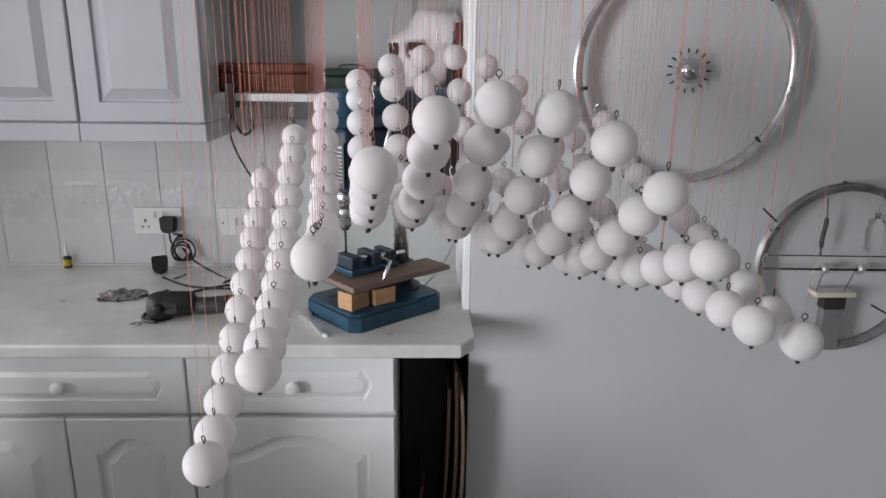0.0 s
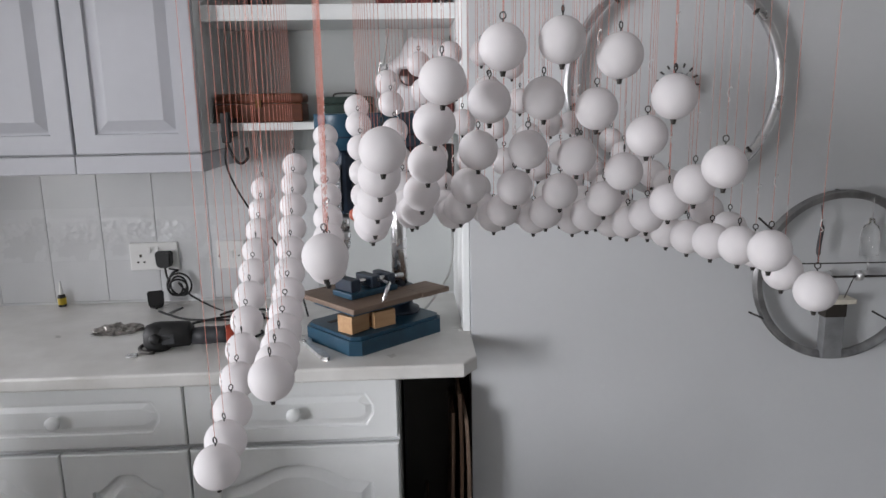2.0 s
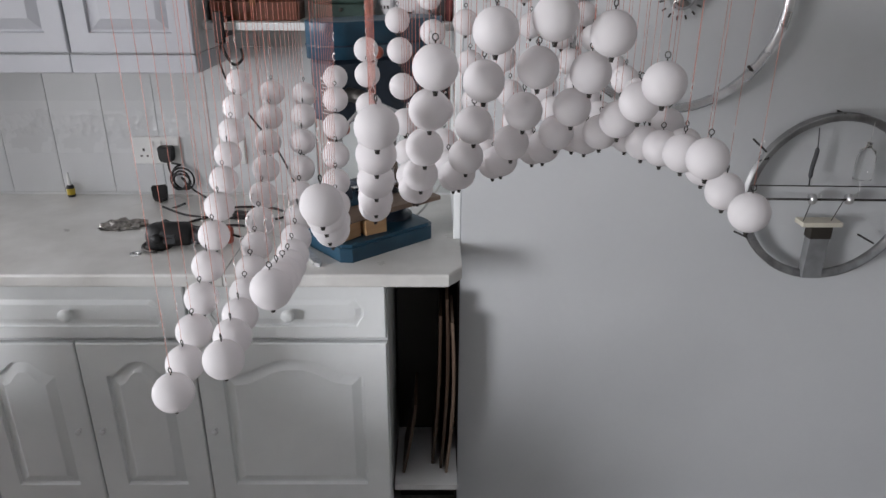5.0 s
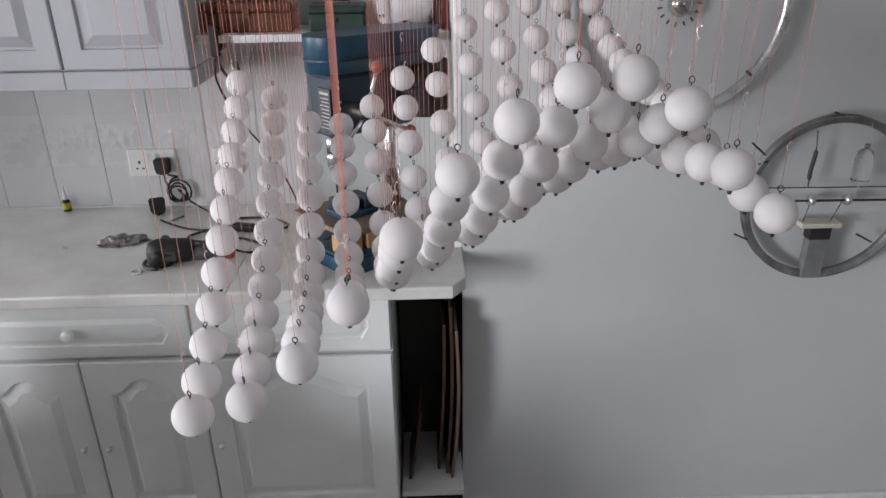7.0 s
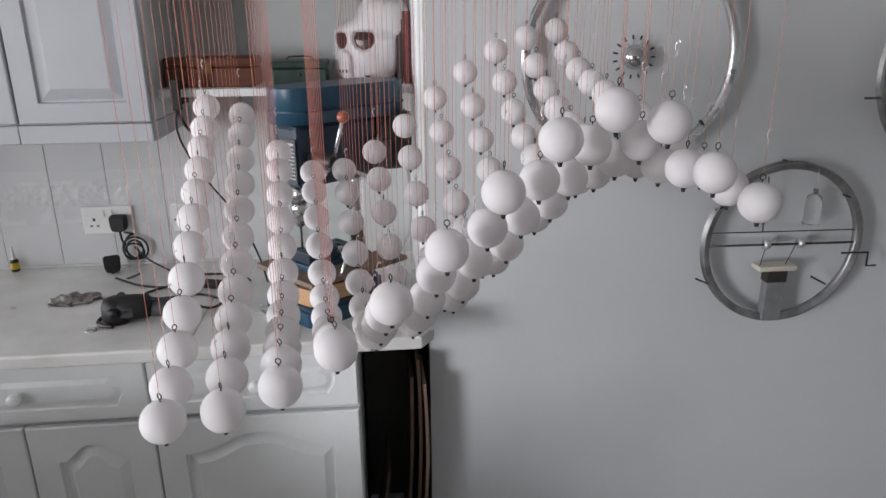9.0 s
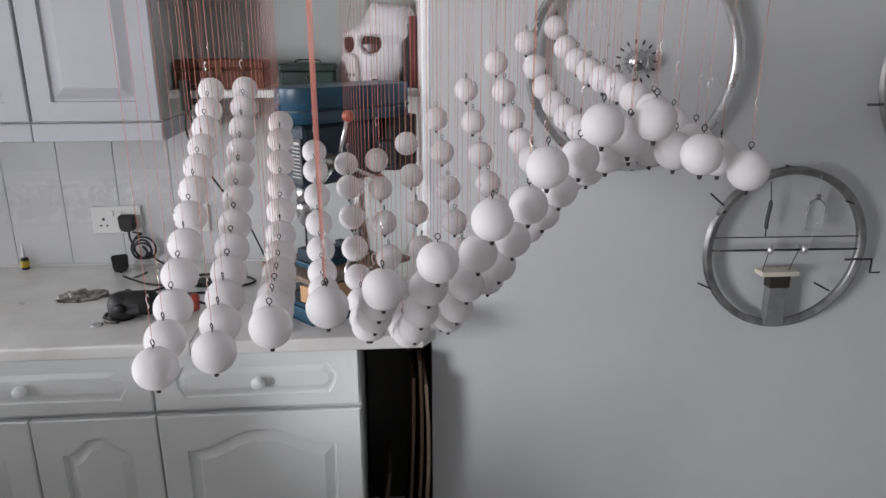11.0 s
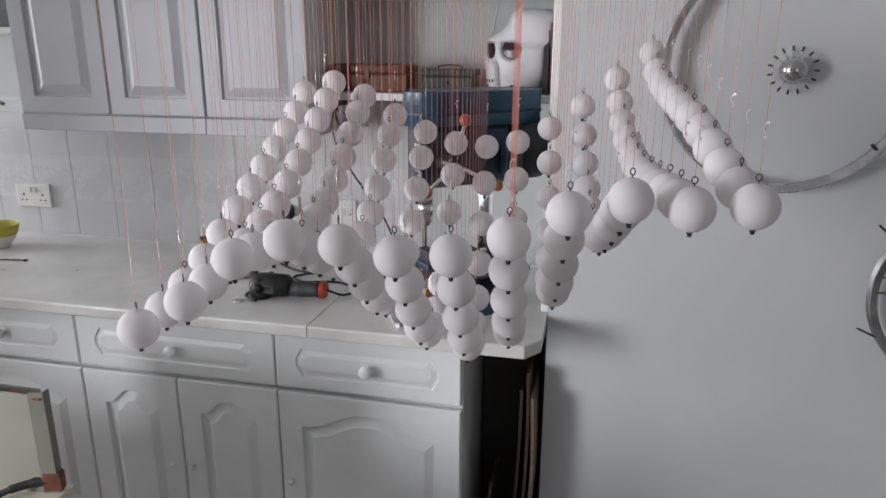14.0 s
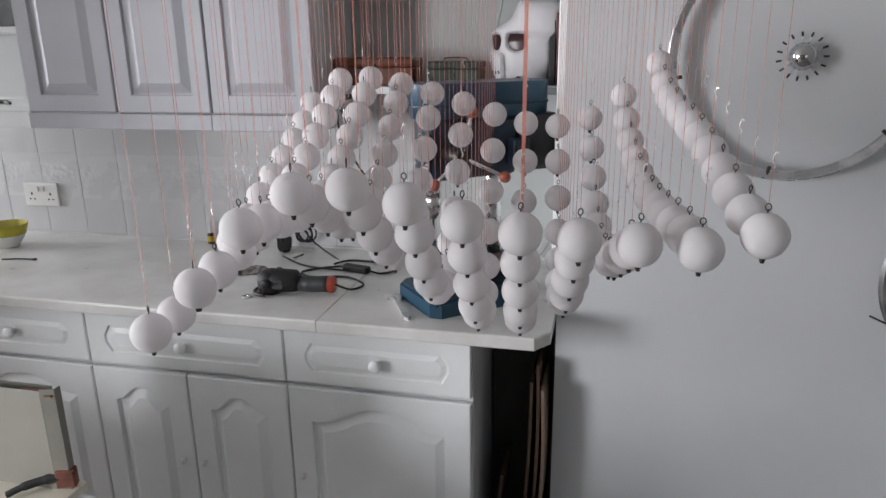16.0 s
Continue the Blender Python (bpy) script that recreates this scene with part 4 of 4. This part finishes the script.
part("inner_edge", box(0.06, -0.01, 0.206, 0.142, 0.012, 0.21), RUST, cs, "rusty brown inner edge")
sc = thing("quick_clamp", pose(-0.764, -0.551, 0.7104, 0, 0, 22), "black and brown hand clamp lying on the bench", "clamp")
part("lever", tube(bmesh.new(), smooth_path([(-0.07, -0.014, 0.009), (-0.04, -0.004, 0.018), (0.0, 0.004, 0.024), (0.025, 0.006, 0.026)]), [0.007] * 8 + [0.009] * 8 + [0.0105] * 9, 10), BLACK, sc)
part("body", box(0.018, -0.004, 0.004, 0.056, 0.018, 0.044, bev=0.004), RUST, sc)

# ---- hanging balls ----
COLS, ROWS = 12, 12
ORIGIN, TURN, STEP_X, STEP_Y = Vector((-0.1395, -0.9859)), radians(6.21), 0.05178, 0.05196
SPEED = 0.3
STILL = [
    -0.0195, 0.0131, 0.2778, -0.0049, -0.0837, -0.0295, -0.0367, 0.0995, 0.0368, 0.0038, 0.2177, -0.0249,
    -0.3853, 0.0466, 0.1139, 0.1609, -0.0441, -0.1939, -0.0209, 0.0037, -0.2085, 0.2292, 0.0955, -0.0374,
    -0.1414, 0.0534, 0.0822, 0.0918, -0.1381, 0.0707,
]
WAVE = [
    0.0631, -0.1051, -0.2247, 0.0986, 0.0485, 0.0473, 0.0431, -0.0473, 0.0116, 0.0292, 0.0018, -0.0415,
    -0.0901, 0.0197, 0.0723, 0.0018, -0.0062, -0.0004, 0.0032, -0.001, 0.0503, 0.1312, -0.1909, -0.1107,
    0.1329, -0.0815, -0.0148, 0.0716, -0.011, 0.0105, 0.033, -0.0074, -0.0383, -0.0042, 0.023, -0.0004,
    0.0059, 0.0394, -0.0046, -0.0367, 0., 0.018, 0.0379, -0.0832, -0.0823, 0.062, 0.0402, -0.001,
    -0.0027, 0.0093, 0.0062, -0.0083, -0.0047, 0.0031, 0.0027, -0.011, -0.0034, 0.0792, 0.0349, -0.1637,
    -0.0257, 0.0908, 0.0013, 0.0016, -0.0103, -0.0042, 0.0088, 0.0064, -0.0041, -0.0071,
]
STILL_TERMS = [(a, b) for a in range(8) for b in range(5) if a + b <= 7]
WAVE_TERMS = [(h, k, a, b) for h in (1, 2) for k in (0, 1) for b in (0, 1, 2) for a in range(((8, 7, 5) if h == 1 else (7, 5, 3))[b])]


def height(i, j, t):
    """The height of the ball in column i and row j: a still surface and a slow wave with its overtone."""
    x, y = (i - 5.5) / 5.5, (j - 5.5) / 5.5
    z = 1.3
    for c, (a, b) in zip(STILL, STILL_TERMS):
        z += c * x ** a * y ** b
    for c, (h, k, a, b) in zip(WAVE, WAVE_TERMS):
        z += c * (math.sin if k else math.cos)(h * SPEED * t) * x ** a * y ** b
    return z


def place(i, j):
    u, v = i * STEP_X, j * STEP_Y
    return ORIGIN + Vector((u * math.cos(TURN) - v * math.sin(TURN), u * math.sin(TURN) + v * math.cos(TURN)))


first = thing("hanging_ball", pose(*place(0, 0), height(0, 0, 0)), "white table tennis ball hung on a thin red thread", "ball", "balls of the hanging wave")
bm = bmesh.new()
bmesh.ops.create_uvsphere(bm, u_segments=36, v_segments=18, radius=0.02)
for f in bm.faces:
    f.smooth = True
part("shell", bm, BALL, first)
ring = [(0.0026 * math.cos(t), 0, 0.0252 + 0.0029 * math.sin(t)) for t in (2 * math.pi * s / 12 for s in range(12))]
ey = part("eye_screw", tube(tube(bmesh.new(), ring, 0.0006, 6, True), ((0, 0, 0.0195), (0, 0, 0.0226)), 0.0007, 6), DARK, first, "dark steel eye")
part("nut", lathe(bmesh.new(), [(0, -0.0242), (0.0019, -0.0242), (0.0021, -0.0225), (0.0027, -0.0205), (0.0027, -0.0198), (0, -0.0198)], 10), DARK, first, "dark steel nut")
part("thread_hook", tube(bmesh.new(), smooth_path([(0, 0, 0.058), (0.0018, 0, 0.06), (0, 0, 0.0625), (-0.001, 0, 0.066), (0.0005, 0, 0.07), (0.0025, 0, 0.0715), (0.0028, 0, 0.069)], 4), 0.0005, 5), WIRE, first, "bright wire hook")
part("thread", tube(bmesh.new(), ((0, 0, 0.0275), (0, 0, 1.25)), 0.0003, 5), THREAD, first, "thin red thread")
BALLS = []
rnd = random.Random(4)
for j in range(ROWS):
    for i in range(COLS):
        spin = rnd.uniform(-70, 70)
        ob = first if i + j == 0 else copy_thing(first, pose(*place(i, j), height(i, j, 0), 0, 0, spin))
        BALLS.append((ob, i, j, spin))

# ---- wall tiles, one by one ----
PITCH, LEFT = 0.1635, -2.22
structure("tile_bed", box(-2.3, BACK - 0.002, 0.907, -0.42, BACK - 0.0005, 1.4), GROUT, "grout bed behind the tiles", "grout")
TROWS = ((0.907, 1.0364), (1.0365, 1.1999), (1.2, 1.363))
tile_meshes = {}
for r, (z0, z1) in enumerate(TROWS):
    for k in range(12):
        x0 = -1.0755 - 7 * PITCH + k * PITCH
        raised = r == 1
        if (r, raised) not in tile_meshes:
            bm = box(0.0004, -0.003, 0, PITCH - 0.0004, 0.0, z1 - z0)
            bmesh.ops.bevel(bm, geom=[e for e in bm.edges if abs(e.verts[0].co.z - e.verts[1].co.z) > 0.05 and e.verts[0].co.y < -0.001], offset=0.0022, segments=2, affect="EDGES", profile=0.5)
            ob = part("tile", bm, RELIEF if raised else TILE, wall_back)
            tile_meshes[r, raised] = ob.data
        else:
            ob = new("tile", tile_meshes[r, raised])
            ob.parent = wall_back
        ob.matrix_basis = pose(x0, BACK - 0.0021, z0)


def motions():
    for ob, i, j, spin in BALLS:
        walk(ob, [(t, pose(*place(i, j), height(i, j, t), 0, 0, spin)) for t in range(17)])


motions()
